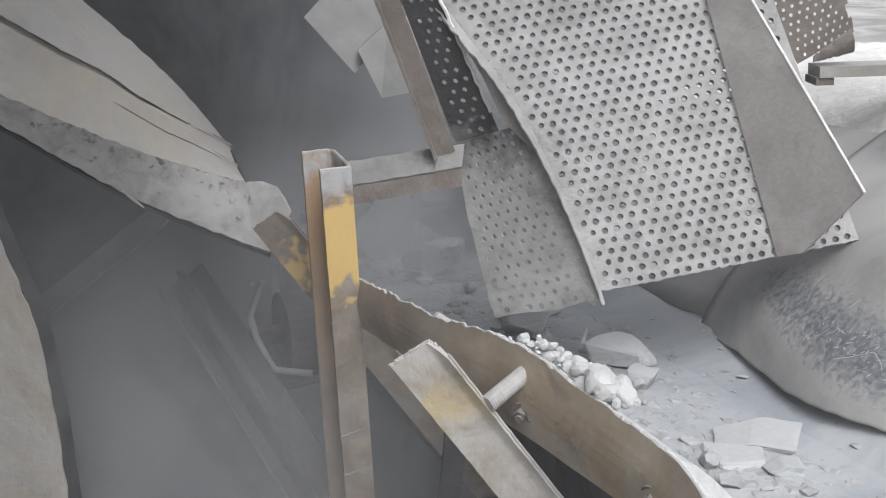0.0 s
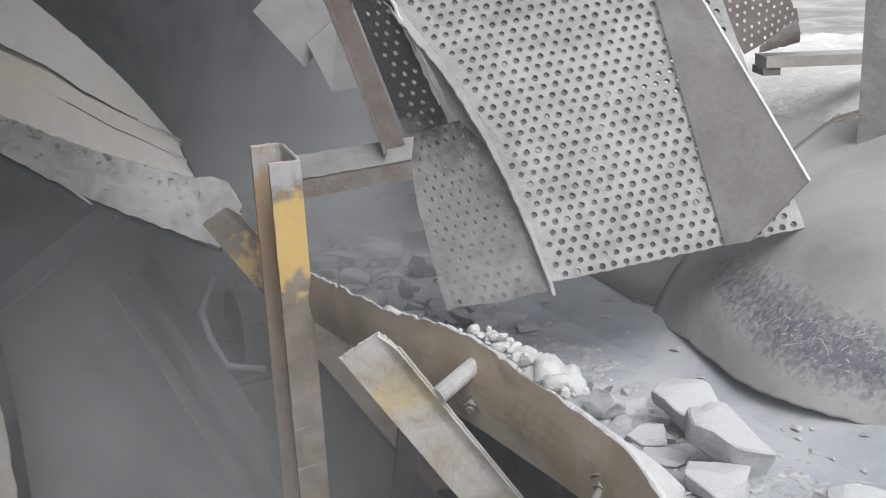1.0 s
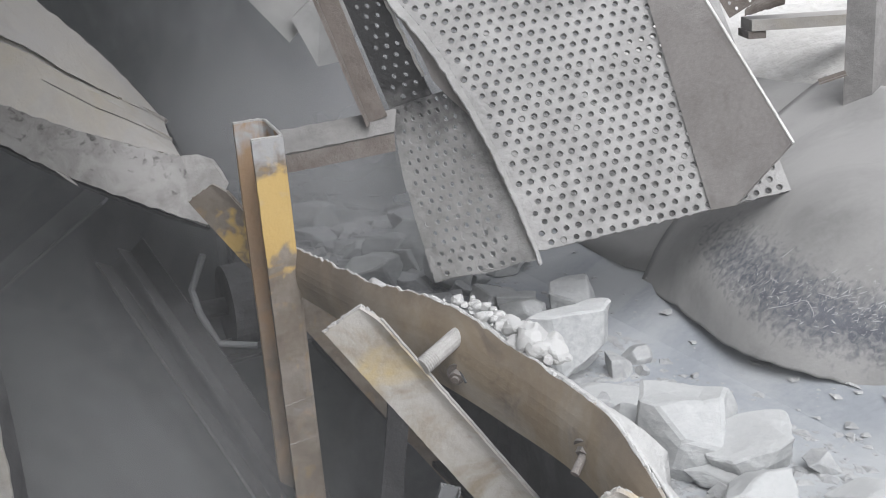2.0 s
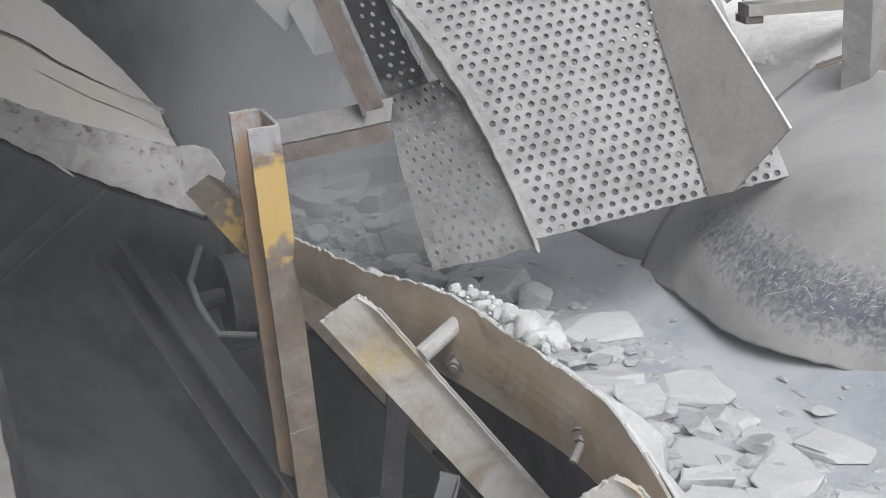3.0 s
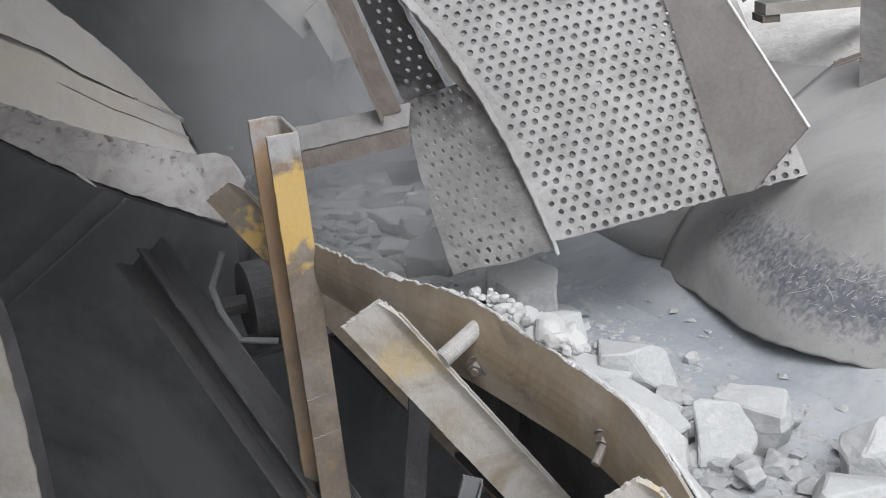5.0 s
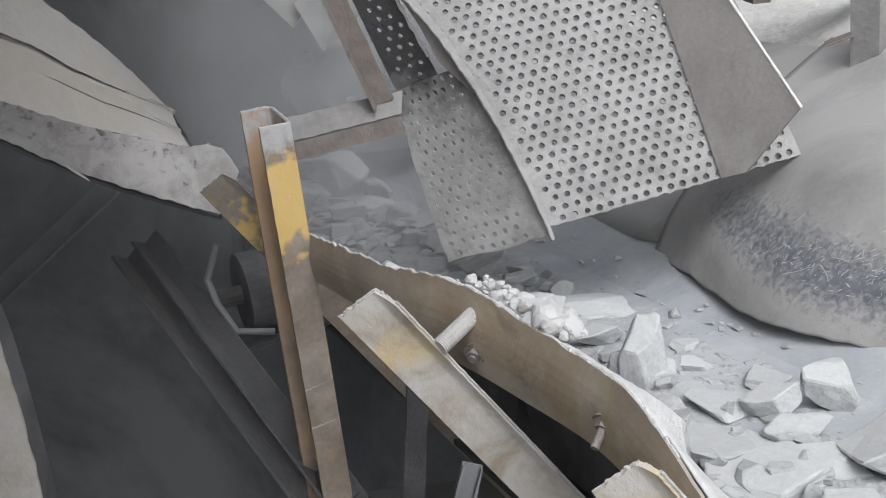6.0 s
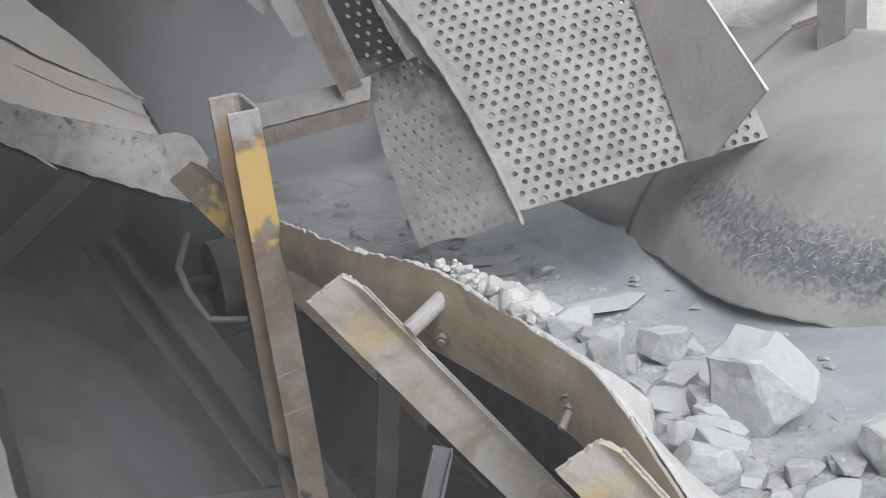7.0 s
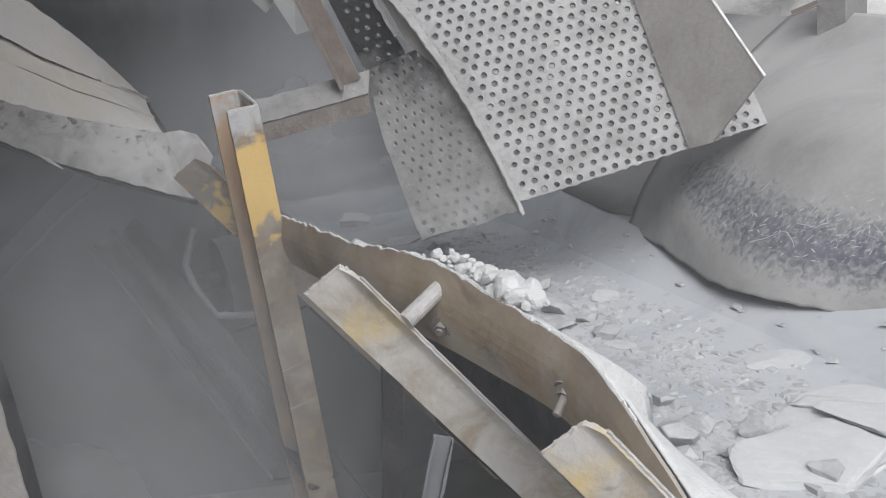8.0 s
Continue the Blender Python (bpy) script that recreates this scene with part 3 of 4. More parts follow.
with_values(shaft, "wear_shade", lambda c: between(c.z, ((0, 0.1), (0.9, 0.24), (1.16, 0.32), (1.215, 0.40), (1.24, 0.70), (1.345, 0.74), (1.375, 0.40), (1.5, 0.3)))
            - (0.0 if on_face(c) else 0.42))
with_values(shaft, "rust", lambda c: 0.22 if on_face(c) else between(c.z, ((0, 0.3), (0.8, 0.46), (1.2, 0.60), (1.36, 0.80), (1.42, 0.78), (1.5, 0.6))))
with_values(shaft, "dusted", lambda c: between(c.z, ((0, 0.15), (1.3, 0.2), (1.372, 0.34), (1.405, 0.64), (1.5, 0.8))) - (0.0 if on_face(c) else 0.14))
# pale tube along the rim: dust, and the edge highlight put into its colour
bm = bmesh.new()
ring_pts = [p + Vector((0, 0, 0.001)) for p in post_ring(POST_TOP, 0.018, [((a + c) / 2, (b + d) / 2) for (a, b), (c, d) in zip(SECTION[:8], SECTION[:7:-1])])]
for a, b in zip(ring_pts, ring_pts[1:]):
    n = max(2, int((b - a).length / 0.004))
    tube([a.lerp(b, k / n) + Vector((noise.noise(a * 50 + Vector((k, 0, 0))), noise.noise(a * 50 + Vector((0, k, 0))), noise.noise(a * 50 + Vector((0, 0, k))))) * 0.0012 for k in range(n + 1)], 0.0027, 6, bm)
part("highlight_dust_rim", bm, M_CRUST, post, "chipped dusted rim with its edge highlight painted pale")
for z, tilt in ((0.955, 0.006), (0.882, 0.003)):
    a, b = post_ring(z)[0], post_ring(z)[2]
    part("weld_bead", tube([a.lerp(b, k / 14) + Vector((0, -0.0005, tilt * k / 14 + 0.0012 * math.sin(k * 1.9))) for k in range(15)], 0.0017, 6), M_POST, post)
ARM_A, ARM_B = V(-0.131, 1.905, 1.386), V(0.048, 1.915, 1.409)


def arm_top(u, v):
    return ARM_A.lerp(ARM_B, u) + V(0.006 - 0.024 * (1 - u), 0.034, 0.032) * v + V(0, 0, 0.002 * noise.noise(Vector((u * 9, v, 0))))


part("arm_top_leg", sheet(arm_top, 40, 4, -0.005), M_FOLD, post, "dust-covered upper leg of the angle arm")
part("arm_lower_leg", sheet(lambda u, v: ARM_A.lerp(ARM_B, u) + V(0, 0.003, -0.029 * v + 0.0015 * noise.noise(Vector((u * 25, v, 4)))), 40, 4, 0.005), M_RUST, post,
     "brown-grey lower leg of the angle arm")

# ---------------------------------------------------------------- punched guard
guard = thing("punched_guard", "dusty grey punched steel guard hanging over the belt", "guard")
G0, GU, GV = V(0.270, 1.889, 1.197), V(0.985, 0.097, 0.145).normalized(), V(-0.235, 0.45, 0.861).normalized()
GN = GU.cross(GV).normalized()
GN = GN if GN.y > 0 else -GN
LEFT_AT = ((0.0, 0.005), (0.085, 0.001), (0.19, -0.009), (0.28, -0.024), (0.37, -0.045), (0.42, -0.061), (0.475, -0.084), (0.56, -0.116), (0.62, -0.145))


def guard_left(v):
    return between(v, LEFT_AT)


perforated("punched_sheet", lambda u, v: G0 + GU * u + GV * (v + (0.0035 * noise.noise(Vector((u * 90, 1, 0))) if v < 0.001 else 0.0)) + GN * (0.002 * math.sin(u * 14) * math.sin(v * 9)), GN, guard_left, lambda v: 0.452,
           0.0, 0.62, 0.0212, 0.0047, 0.009, M_PERF, guard)

A, B, C = V(0.572, 1.912, 1.243), V(0.604, 1.888, 1.258), V(0.676, 1.82, 1.37)
E, F = V(0.527, 1.822, 1.70), V(0.478, 2.143, 1.70)


flat = (C - A).cross(F - A)
for q in (B, E):
    q.y = A.y - (flat.x * (q.x - A.x) + flat.z * (q.z - A.z)) / flat.y
bm = bmesh.new()
prism(bm, [A, B, C, E, F], flat.normalized() * (0.006 if flat.y > 0 else -0.006))
side_wing = part("side_wing", bm, M_WING, guard, "plain brown-grey steel wing")
edge_line = [C.lerp(E, k / 20) + V(0.0025, -0.001, 0) for k in range(21)]
# the dusty edge's highlight is put into this thin pale tube
part("wing_edge", tube(edge_line, 0.0026, 6), M_HEAP, side_wing, "dusted sheet edge with its highlight painted pale")


def guard_edge(w):
    """A place on the back of the guard's free edge, w metres up the sheet."""
    return G0 + GU * guard_left(w) + GV * w + GN * 0.006


def wing_left(u, v):
    outer = V(0.096, 1.985, 1.121).lerp(V(0.0275, 2.12, 1.428), v)
    return outer.lerp(guard_edge(-0.012 + 0.345 * v), u)


FOLD_W, FOLD_H, STRIP_H = 0.205, 0.33, 0.36


def fold_place(u, v):
    """The folded side sheet; above the tear it goes on as a narrow strip painted dark for shade."""
    p = wing_left(u / FOLD_W, min(1.0, v / FOLD_H))
    return p + V(0.0, 0.0, 0.003 * math.sin(u * 40) * max(0.0, 1 - v * 12))


def ragged_left(v):
    return 0.004 + 0.004 * noise.noise(Vector((v * 60, 3, 0))) + between(v, ((0.0, 0.0), (0.12, -0.004), (0.22, -0.004), (0.30, 0.012), (0.33, 0.022)))


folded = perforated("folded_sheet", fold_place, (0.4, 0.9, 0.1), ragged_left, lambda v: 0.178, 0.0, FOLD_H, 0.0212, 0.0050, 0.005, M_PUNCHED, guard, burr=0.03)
# painted shade: the fold and its band darken in colour with height
with_values(folded, "top_shade", lambda c: between(c.z, ((1.10, 0.0), (1.28, 0.12), (1.36, 0.32), (1.42, 0.58), (1.46, 0.8))))
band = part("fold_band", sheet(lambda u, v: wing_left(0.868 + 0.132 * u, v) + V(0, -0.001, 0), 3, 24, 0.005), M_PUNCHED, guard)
with_values(band, "top_shade", lambda c: between(c.z, ((1.10, 0.05), (1.30, 0.25), (1.40, 0.40), (1.46, 0.7))))


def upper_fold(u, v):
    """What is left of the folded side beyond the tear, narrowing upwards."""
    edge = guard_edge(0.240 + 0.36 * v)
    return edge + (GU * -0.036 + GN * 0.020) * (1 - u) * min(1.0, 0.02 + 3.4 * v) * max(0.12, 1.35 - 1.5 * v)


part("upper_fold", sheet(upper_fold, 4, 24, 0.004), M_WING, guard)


def upper_left(u, v):
    a = V(0.049, 2.145, 1.380).lerp(V(0.131, 2.112, 1.402), u)
    b = V(-0.075, 2.125, 1.745).lerp(V(-0.012, 2.100, 1.745), u)
    return a.lerp(b, v)


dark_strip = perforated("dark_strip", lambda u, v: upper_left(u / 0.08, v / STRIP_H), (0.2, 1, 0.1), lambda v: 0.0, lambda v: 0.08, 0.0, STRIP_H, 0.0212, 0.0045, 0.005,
                        M_PUNCHED, guard, "punched strip painted dark for the shade up there")
# the strip's upper part is coloured near-black to stand for shade
with_values(dark_strip, "top_shade", lambda c: between(c.z, ((1.38, 0.40), (1.42, 0.58), (1.47, 0.85), (1.54, 1.0))))
part("strip_edge", tube([upper_left(1.02, 0.20 + 0.80 * k / 24) + V(0.0015 * math.sin(k * 2.1), -0.004, 0.001 * math.cos(k * 3.3)) for k in range(25)], 0.0034, 6), M_HEAP, dark_strip,
     "chipped bright edge")
bm = swept(angle(0.036, 0.03, 0.005), (-0.12, 1.925, 1.80), (0.004, 1.935, 1.425), (1, 0, 0), 0.0006, 24, 4)
part("angle_bar", bm, M_RUST, guard, "rusty angle bar")


def lip(u, v):
    w = -0.022 + 0.62 * u
    p = G0 + GU * guard_left(w) + GV * w
    return p + V(-0.011, -0.011, -0.004) * v * (0.4 + u) * (1 + 0.25 * noise.noise(Vector((u * 40, 0, 0)))) - GN * 0.004


lip_strip = part("lip", sheet(lip, 80, 2, 0.005), M_PERF, guard)
part("lip_edge", tube([lip(k / 80, 1.0) for k in range(81)], 0.0024, 8), M_PERF, lip_strip, "dusted bright lip edge")

far_guard = thing("torn_punched_sheet", "dark torn punched steel sheet with a curled corner", "guard")


def far_sheet(u, v):
    a = V(0.735, 2.40, 1.505).lerp(V(0.842, 2.40, 1.565), u)
    b = V(0.60, 2.46, 1.76).lerp(V(0.80, 2.46, 1.80), u)
    return a.lerp(b, v)


perforated("punched_sheet", lambda u, v: far_sheet(u / 0.16, v / 0.28), (0.1, 1, 0.1), lambda v: 0.0, lambda v: 0.16 + 0.006 * math.sin(v * 90), 0.0, 0.28, 0.019, 0.0038, 0.004, M_RUST, far_guard)
part("curled_corner", sheet(lambda u, v: V(0.765 + 0.075 * u, 2.398 - 0.022 * math.sin(v * 2.2) * u, 1.520 + 0.052 * u - (0.012 + 0.030 * u) * v + 0.004 * noise.noise(Vector((u * 9, v * 3, 0)))), 14, 6, 0.004),
     M_RUST, far_guard)

# ---------------------------------------------------------------- chute lip
chute = thing("feed_chute", "bent dust-covered steel chute with cracked yellowish plates", "chute")
CHUTE = ((V(-1.12, 1.78, 1.80), V(-1.10, 1.76, 1.83), V(-1.08, 1.82, 1.99), V(-1.15, 2.02, 2.16)),
         (V(-0.758, 1.95, 1.524), V(-0.743, 1.93, 1.575), V(-0.732, 1.98, 1.696), V(-0.774, 2.15, 1.824)),
         (V(-0.547, 2.08, 1.340), V(-0.522, 2.05, 1.432), V(-0.521, 2.10, 1.516), V(-0.531, 2.25, 1.568)),
         (V(-0.316, 2.13, 1.218), V(-0.363, 2.20, 1.337), V(-0.387, 2.25, 1.358), V(-0.421, 2.35, 1.386)))


def chute_line(u, k):
    x = u * 3
    i = min(2, int(x))
    w = x - i
    p0, p1, p2, p3 = CHUTE[max(0, i - 1)][k], CHUTE[i][k], CHUTE[i + 1][k], CHUTE[min(3, i + 2)][k]
    return 0.5 * ((2 * p1) + (p2 - p0) * w + (2 * p0 - 5 * p1 + 4 * p2 - p3) * w * w + (3 * p1 - p0 - 3 * p2 + p3) * w ** 3)


def chute_part(k, lo, hi, seed):
    def where(u, v):
        p = chute_line(u, k).lerp(chute_line(u, k + 1), lo + (hi - lo) * v)
        tear = 0.004 * noise.noise(Vector((u * 40, seed, 0))) if v in (0.0, 1.0) else 0.0
        return p + V(0, 0, tear) + V(0, wobble(p, 6, 0.006, seed), 0)
    return where


face = part("face_plate", sheet(chute_part(0, 0.0, 1.0, 0), 140, 16, 0.008), M_PITTED, chute)
layer = face.data.attributes.new("pits", "FLOAT", "POINT")
for i in range(141):
    for j in range(17):
        for n in (i * 17 + j, 141 * 17 + i * 17 + j):
            layer.data[n].value = between(j / 16, ((0, 0.26), (0.45, 0.30), (0.75, 0.34), (0.9, 0.40), (1.0, 0.36)))

# two splits run down the liner: the upper one gapes, the lower one is a hairline; across runs from 1 to 3
SPLIT_UP = ((0.0, 1.9), (0.48, 1.96), (0.57, 2.03), (0.66, 2.0), (0.74, 2.1), (0.82, 2.28), (0.98, 2.84))
SPLIT_LOW = ((0.0, 1.66), (0.61, 1.66), (0.74, 1.64), (0.84, 1.76), (1.0, 2.0))


def liner_row(x, j):
    """Across-value of row j: rows crowd round the two splits."""
    a, b = between(x, SPLIT_LOW), between(x, SPLIT_UP)
    wa = between(x, ((0.58, 0.004), (0.62, 0.012), (1.0, 0.022)))
    wb = between(x, ((0.0, 0.05), (0.5, 0.05), (0.62, 0.045), (0.78, 0.025), (0.82, 0.012), (1.0, 0.03))) * (1 + 0.5 * noise.noise(Vector((x * 60, 1, 0))))
    marks = ((0, 1.0), (6, a - wa), (7, a - 0.4 * wa), (8, a + 0.4 * wa), (9, a + wa), (14, b - wb), (15, b - 0.6 * wb), (16, b + 0.6 * wb), (17, b + wb), (26, 3.0))
    return between(j, marks)


def liner_at(x, v):
    j = round(v * 26)
    w = min(3.0, max(1.0, liner_row(x, j)))
    k = 1 if w < 2 else 2
    p = chute_line(x, k).lerp(chute_line(x, k + 1), w - k)
    deep = 0.0
    if j in (7, 8):
        deep = 0.010 * min(1.0, max(0.0, (x - 0.60) / 0.03))
    elif j in (15, 16):
        deep = 0.022 * (0.15 if 0.79 < x < 0.83 else 1.0)
    ragged = 0.004 * noise.noise(Vector((x * 40, 7, 0))) if j in (0, 26) else 0.0
    return p + V(0, deep + wobble(p, 6, 0.005, 2.0), ragged - 0.3 * deep)


part("liner_plate", sheet(liner_at, 200, 26, 0.006), M_CHUTE, chute)
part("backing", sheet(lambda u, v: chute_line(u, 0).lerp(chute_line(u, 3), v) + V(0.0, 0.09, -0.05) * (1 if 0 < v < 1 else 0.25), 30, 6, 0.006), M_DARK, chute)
bm = bmesh.new()
prism(bm, [V(-0.363, 2.20, 1.337), V(-0.338, 2.21, 1.335), V(-0.311, 2.22, 1.321), V(-0.296, 2.21, 1.30), V(-0.284, 2.20, 1.277), V(-0.300, 2.16, 1.245), V(-0.316, 2.13, 1.218)],
      (0.004, 0.008, 0))
part("end_flap", bm, M_FACE, chute)
tip = chute_line(0.692, 0) + V(0.0, -0.004, -0.009)
bm = bmesh.new()
prism(bm, [chute_line(0.645, 0) + V(0, -0.004, 0.003), chute_line(0.67, 0) + V(0, -0.004, 0.002), tip, chute_line(0.665, 0) + V(0, -0.004, -0.004)], (0, 0.006, 0))
part("torn_tongue", bm, M_FACE, chute)

slabs = thing("hanging_plates", "two dusty steel plates hanging over the belt in the shade", "steel plate")
for pts in ((V(-0.285, 2.62, 1.615), V(-0.178, 2.60, 1.491), V(-0.08, 2.62, 1.60), V(-0.18, 2.64, 1.72)),
            (V(-0.168, 2.58, 1.545), V(-0.119, 2.57, 1.439), V(-0.056, 2.57, 1.449), V(-0.02, 2.58, 1.60), V(-0.10, 2.60, 1.60))):
    bm = bmesh.new()
    prism(bm, pts, (0.01, 0.02, 0.01))
    part("plate", bm, M_RUBBER, slabs)
part("hanger", swept(angle(0.05, 0.05, 0.006), (-0.12, 2.66, 1.60), (-0.16, 2.70, 2.60), (1, 0, 0)), M_DARK, slabs)

# pale sheet close by, low on the walkway side
panel = thing("walkway_sheet", "pale dusted steel sheet with a ragged dark edge", "steel sheet")
EDGE = ((0.0, 0.014), (0.94, 0.015), (1.07, 0.012), (1.19, 0.004), (1.26, -0.008), (1.30, -0.020), (1.42, -0.055))
part("face", sheet(lambda u, v: V(-1.35 + (0.755 + between(1.42 * v, EDGE) - 0.015) * u + 0.004 * noise.noise(Vector((1.42 * v * 35, u, 0))) * u, 1.72 - 0.01 * u, 1.42 * v), 10, 70, 0.006),
     M_CHUTE, panel)
part("rim", sheet(lambda u, v: V(-0.610 + between(1.42 * v, EDGE) + 0.010 * u, 1.715 + 0.03 * u, 1.42 * v), 2, 40, 0.005), M_DARK, panel)

# ---------------------------------------------------------------- far side: rubber flaps, heap, column
flap = thing("rubber_flap", "sagging dust-covered rubber flap with scuffed blue-grey lower part", "rubber flap")
FLAP_PROFILE = ((0.0, 0.0, 0.0), (0.2, 0.045, 0.075), (0.4, 0.105, 0.145), (0.6, 0.185, 0.215), (0.8, 0.30, 0.285), (1.0, 0.46, 0.36))


FLAP_EDGE = ((0.055, -0.02), (0.3, -0.072), (0.45, -0.095), (0.55, -0.085), (0.65, -0.045), (0.75, 0.0), (1.0, 0.05), (2.3, 0.09))


def flap_at(u, v):
    s = 0.055 + 2.1 * u
    edge = eased(s, FLAP_EDGE)
    l = edge + eased(v, [(a, b) for a, b, c in FLAP_PROFILE])
    h = 0.032 + eased(v, [(a, c) for a, b, c in FLAP_PROFILE])
    h += wobble((s * 2, l * 4, 0), 2.0, 0.012) + (0.007 * noise.noise(Vector((s * 16, 0, 0))) + 0.004 * noise.noise(Vector((s * 50, 0, 0)))) * (1 - v)
    l += 0.02 * noise.noise(Vector((s * 2.2, v * 3, 5)))
    return on(s, l, h)


fl = part("sheet", sheet(flap_at, 110, 48, 0.012), M_FLAP, flap, smooth=True)


def scuffed(c):
    s, h = (c - ORIGIN).dot(ALONG), (c - ORIGIN).dot(RISE)
    band = math.exp(-((h - 0.135 - 0.02 * math.sin(s * 7)) / 0.055) ** 2)
    return 0.74 * band * between(s, ((0.1, 0.15), (0.3, 0.75), (0.5, 0.9), (1.0, 1.0), (2.2, 1.0)))


with_values(fl, "wear_shade", scuffed)


def scratch(k):
    """One pale stroke scraped over the scuffed band: a thin ribbon that follows the rubber."""
    r = random.Random(900 + k)
    u, v = r.triangular(0.12, 0.46, 0.34), min(0.42, max(0.12, r.gauss(0.29, 0.05)))
    long = k < 26
    d, n, w = r.gauss(0.5, 0.5) + (1.0 if r.random() < 0.5 else 0.0), r.choice((5, 6, 8)) if long else r.choice((2, 2, 3)), r.uniform(0.0004, 0.0009) if long else r.uniform(0.0003, 0.0012)
    step, bend = r.uniform(0.7, 1.1) if long else r.uniform(0.2, 0.8), r.uniform(-0.05, 0.05)
    pts = []
    for i in range(n):
        a, b2 = u + math.cos(d + bend * i) * 0.0034 * step * i, v + math.sin(d + bend * i) * 0.014 * step * i
        p, pu, pv = Vector(flap_at(a, b2)), Vector(flap_at(a + 0.004, b2)), Vector(flap_at(a, b2 + 0.02))
        nrm = (pu - p).cross(pv - p).normalized()
        pts.append((p + nrm * 0.0014 * (1 if nrm.z > 0 else -1), nrm))
    return pts, w


bm = bmesh.new()
for k in range(900):
    pts, w = scratch(k)
    last = None
    for i, (p, nrm) in enumerate(pts):
        q = pts[i + 1][0] if i + 1 < len(pts) else p + (p - pts[i - 1][0])
        x = (q - p).cross(nrm).normalized() * w * (0.35 if i in (0, len(pts) - 1) else 1.0)
        pair = (bm.verts.new(p - x), bm.verts.new(p + x))
        if last:
            bm.faces.new((last[0], last[1], pair[1], pair[0]))
        last = pair
tagged(part("scrape", bm, M_RUBBER_PALE, flap, "pale scrapes over the scuffed rubber"), kind="stuff")


def back_flap(u, v):
    s = -1.6 + 1.72 * u
    return on(s, between(s, ((-1.6, 0.03), (-0.3, 0.012), (-0.02, -0.006), (0.12, 0.012))) + 0.40 * v, 0.054 + 0.32 * v + 0.008 * noise.noise(Vector((s * 12, 1, 0))) * (1 - v))


flap2 = thing("rubber_flap", "grey dusted rubber flap in the shade behind the guard", "rubber flap")
part("sheet", sheet(back_flap, 50, 10, 0.012), M_RUBBER, flap2, smooth=True)

def overlap_flap(u, v):
    s = 0.72 + 1.5 * u
    edge = between(s, ((0.72, 0.02), (0.82, -0.045), (1.0, -0.07), (2.3, -0.09)))
    return on(s, edge + 0.16 * v, 0.045 + 0.12 * v ** 0.8 + 0.006 * noise.noise(Vector((s * 22, 4, 0))) * (1 - v))


flap3 = thing("rubber_flap", "dust-covered rubber strip lapping over the larger flap", "rubber flap")
part("sheet", sheet(overlap_flap, 50, 8, 0.010), M_RUBBER, flap3, smooth=True)

heap = bmesh.new()
rows = []
for i in range(261):
    row = []
    for j in range(101):
        s, l = -0.85 + 4.4 * i / 260, 0.30 + 2.8 * (j / 100) ** 2
        out = min(1.0, max(0.0, (l - 0.40) * 1.6))
        h = eased(l, ((0.3, 0.20), (0.38, 0.26), (0.46, 0.35), (0.55, 0.42), (0.68, 0.46), (0.9, 0.455), (1.6, 0.42), (3.1, 0.5))) + out * (wobble((s, l, 0), 1.6, 0.05) + wobble((s, l, 3), 8, 0.012) + wobble((s * 2.2, l * 0.8, 5), 22, 0.014) + wobble((s, l, 9), 50, 0.006))
        h -= 0.8 * max(0.0, l - 1.45) ** 1.2 + 0.8 * max(0.0, s - 1.25) ** 1.2
        p = on(s, l, h)
        row.append(heap.verts.new((p.x, p.y, max(p.z, 0.004))))
    rows.append(row)
for a, b in zip(rows, rows[1:]):
    for j in range(100):
        heap.faces.new((a[j], a[j + 1], b[j + 1], b[j]))
rim = [r[0] for r in rows] + rows[-1][1:] + [r[-1] for r in rows[-2::-1]] + rows[0][-2:0:-1]
low = [heap.verts.new((v.co.x, v.co.y, 0.0)) for v in rim]
for k in range(len(rim)):
    heap.faces.new((rim[k], low[k], low[(k + 1) % len(rim)], rim[(k + 1) % len(rim)]))
tagged(part("dust_heap", heap, M_HEAP, smooth=True), "heap of pale settled stone dust behind the flap", "dust heap", kind="stuff")

column = thing("steel_column", "square grey steel column standing in stone dust", "column")
part("shaft", swept([(-0.042, 0.03), (0.0, 0.0), (0.058, 0.045), (0.016, 0.075)], (0.922, 2.120, 3.6), (0.922, 2.120, 0.0), (1, 0, 0)), M_FOLD, column)
part("bracket", swept(angle(0.010, 0.010, 0.003), (0.840, 2.165, 1.400), (0.885, 2.15, 1.416), (0, 0, 1)), M_RUST, column)
rail = thing("guard_rail", "pale dusted flat steel rail behind the guard", "rail")
part("bar", block((0.775, 2.38, 1.478), (2.6, 2.46, 1.50)), M_CHUTE, rail)
part("bracket", block((0.770, 2.385, 1.462), (0.806, 2.46, 1.477)), M_RUST, rail)
for x in (1.4, 2.4):
    part("post", block((x, 2.40, 0.0), (x + 0.05, 2.44, 1.478)), M_DARK, rail)


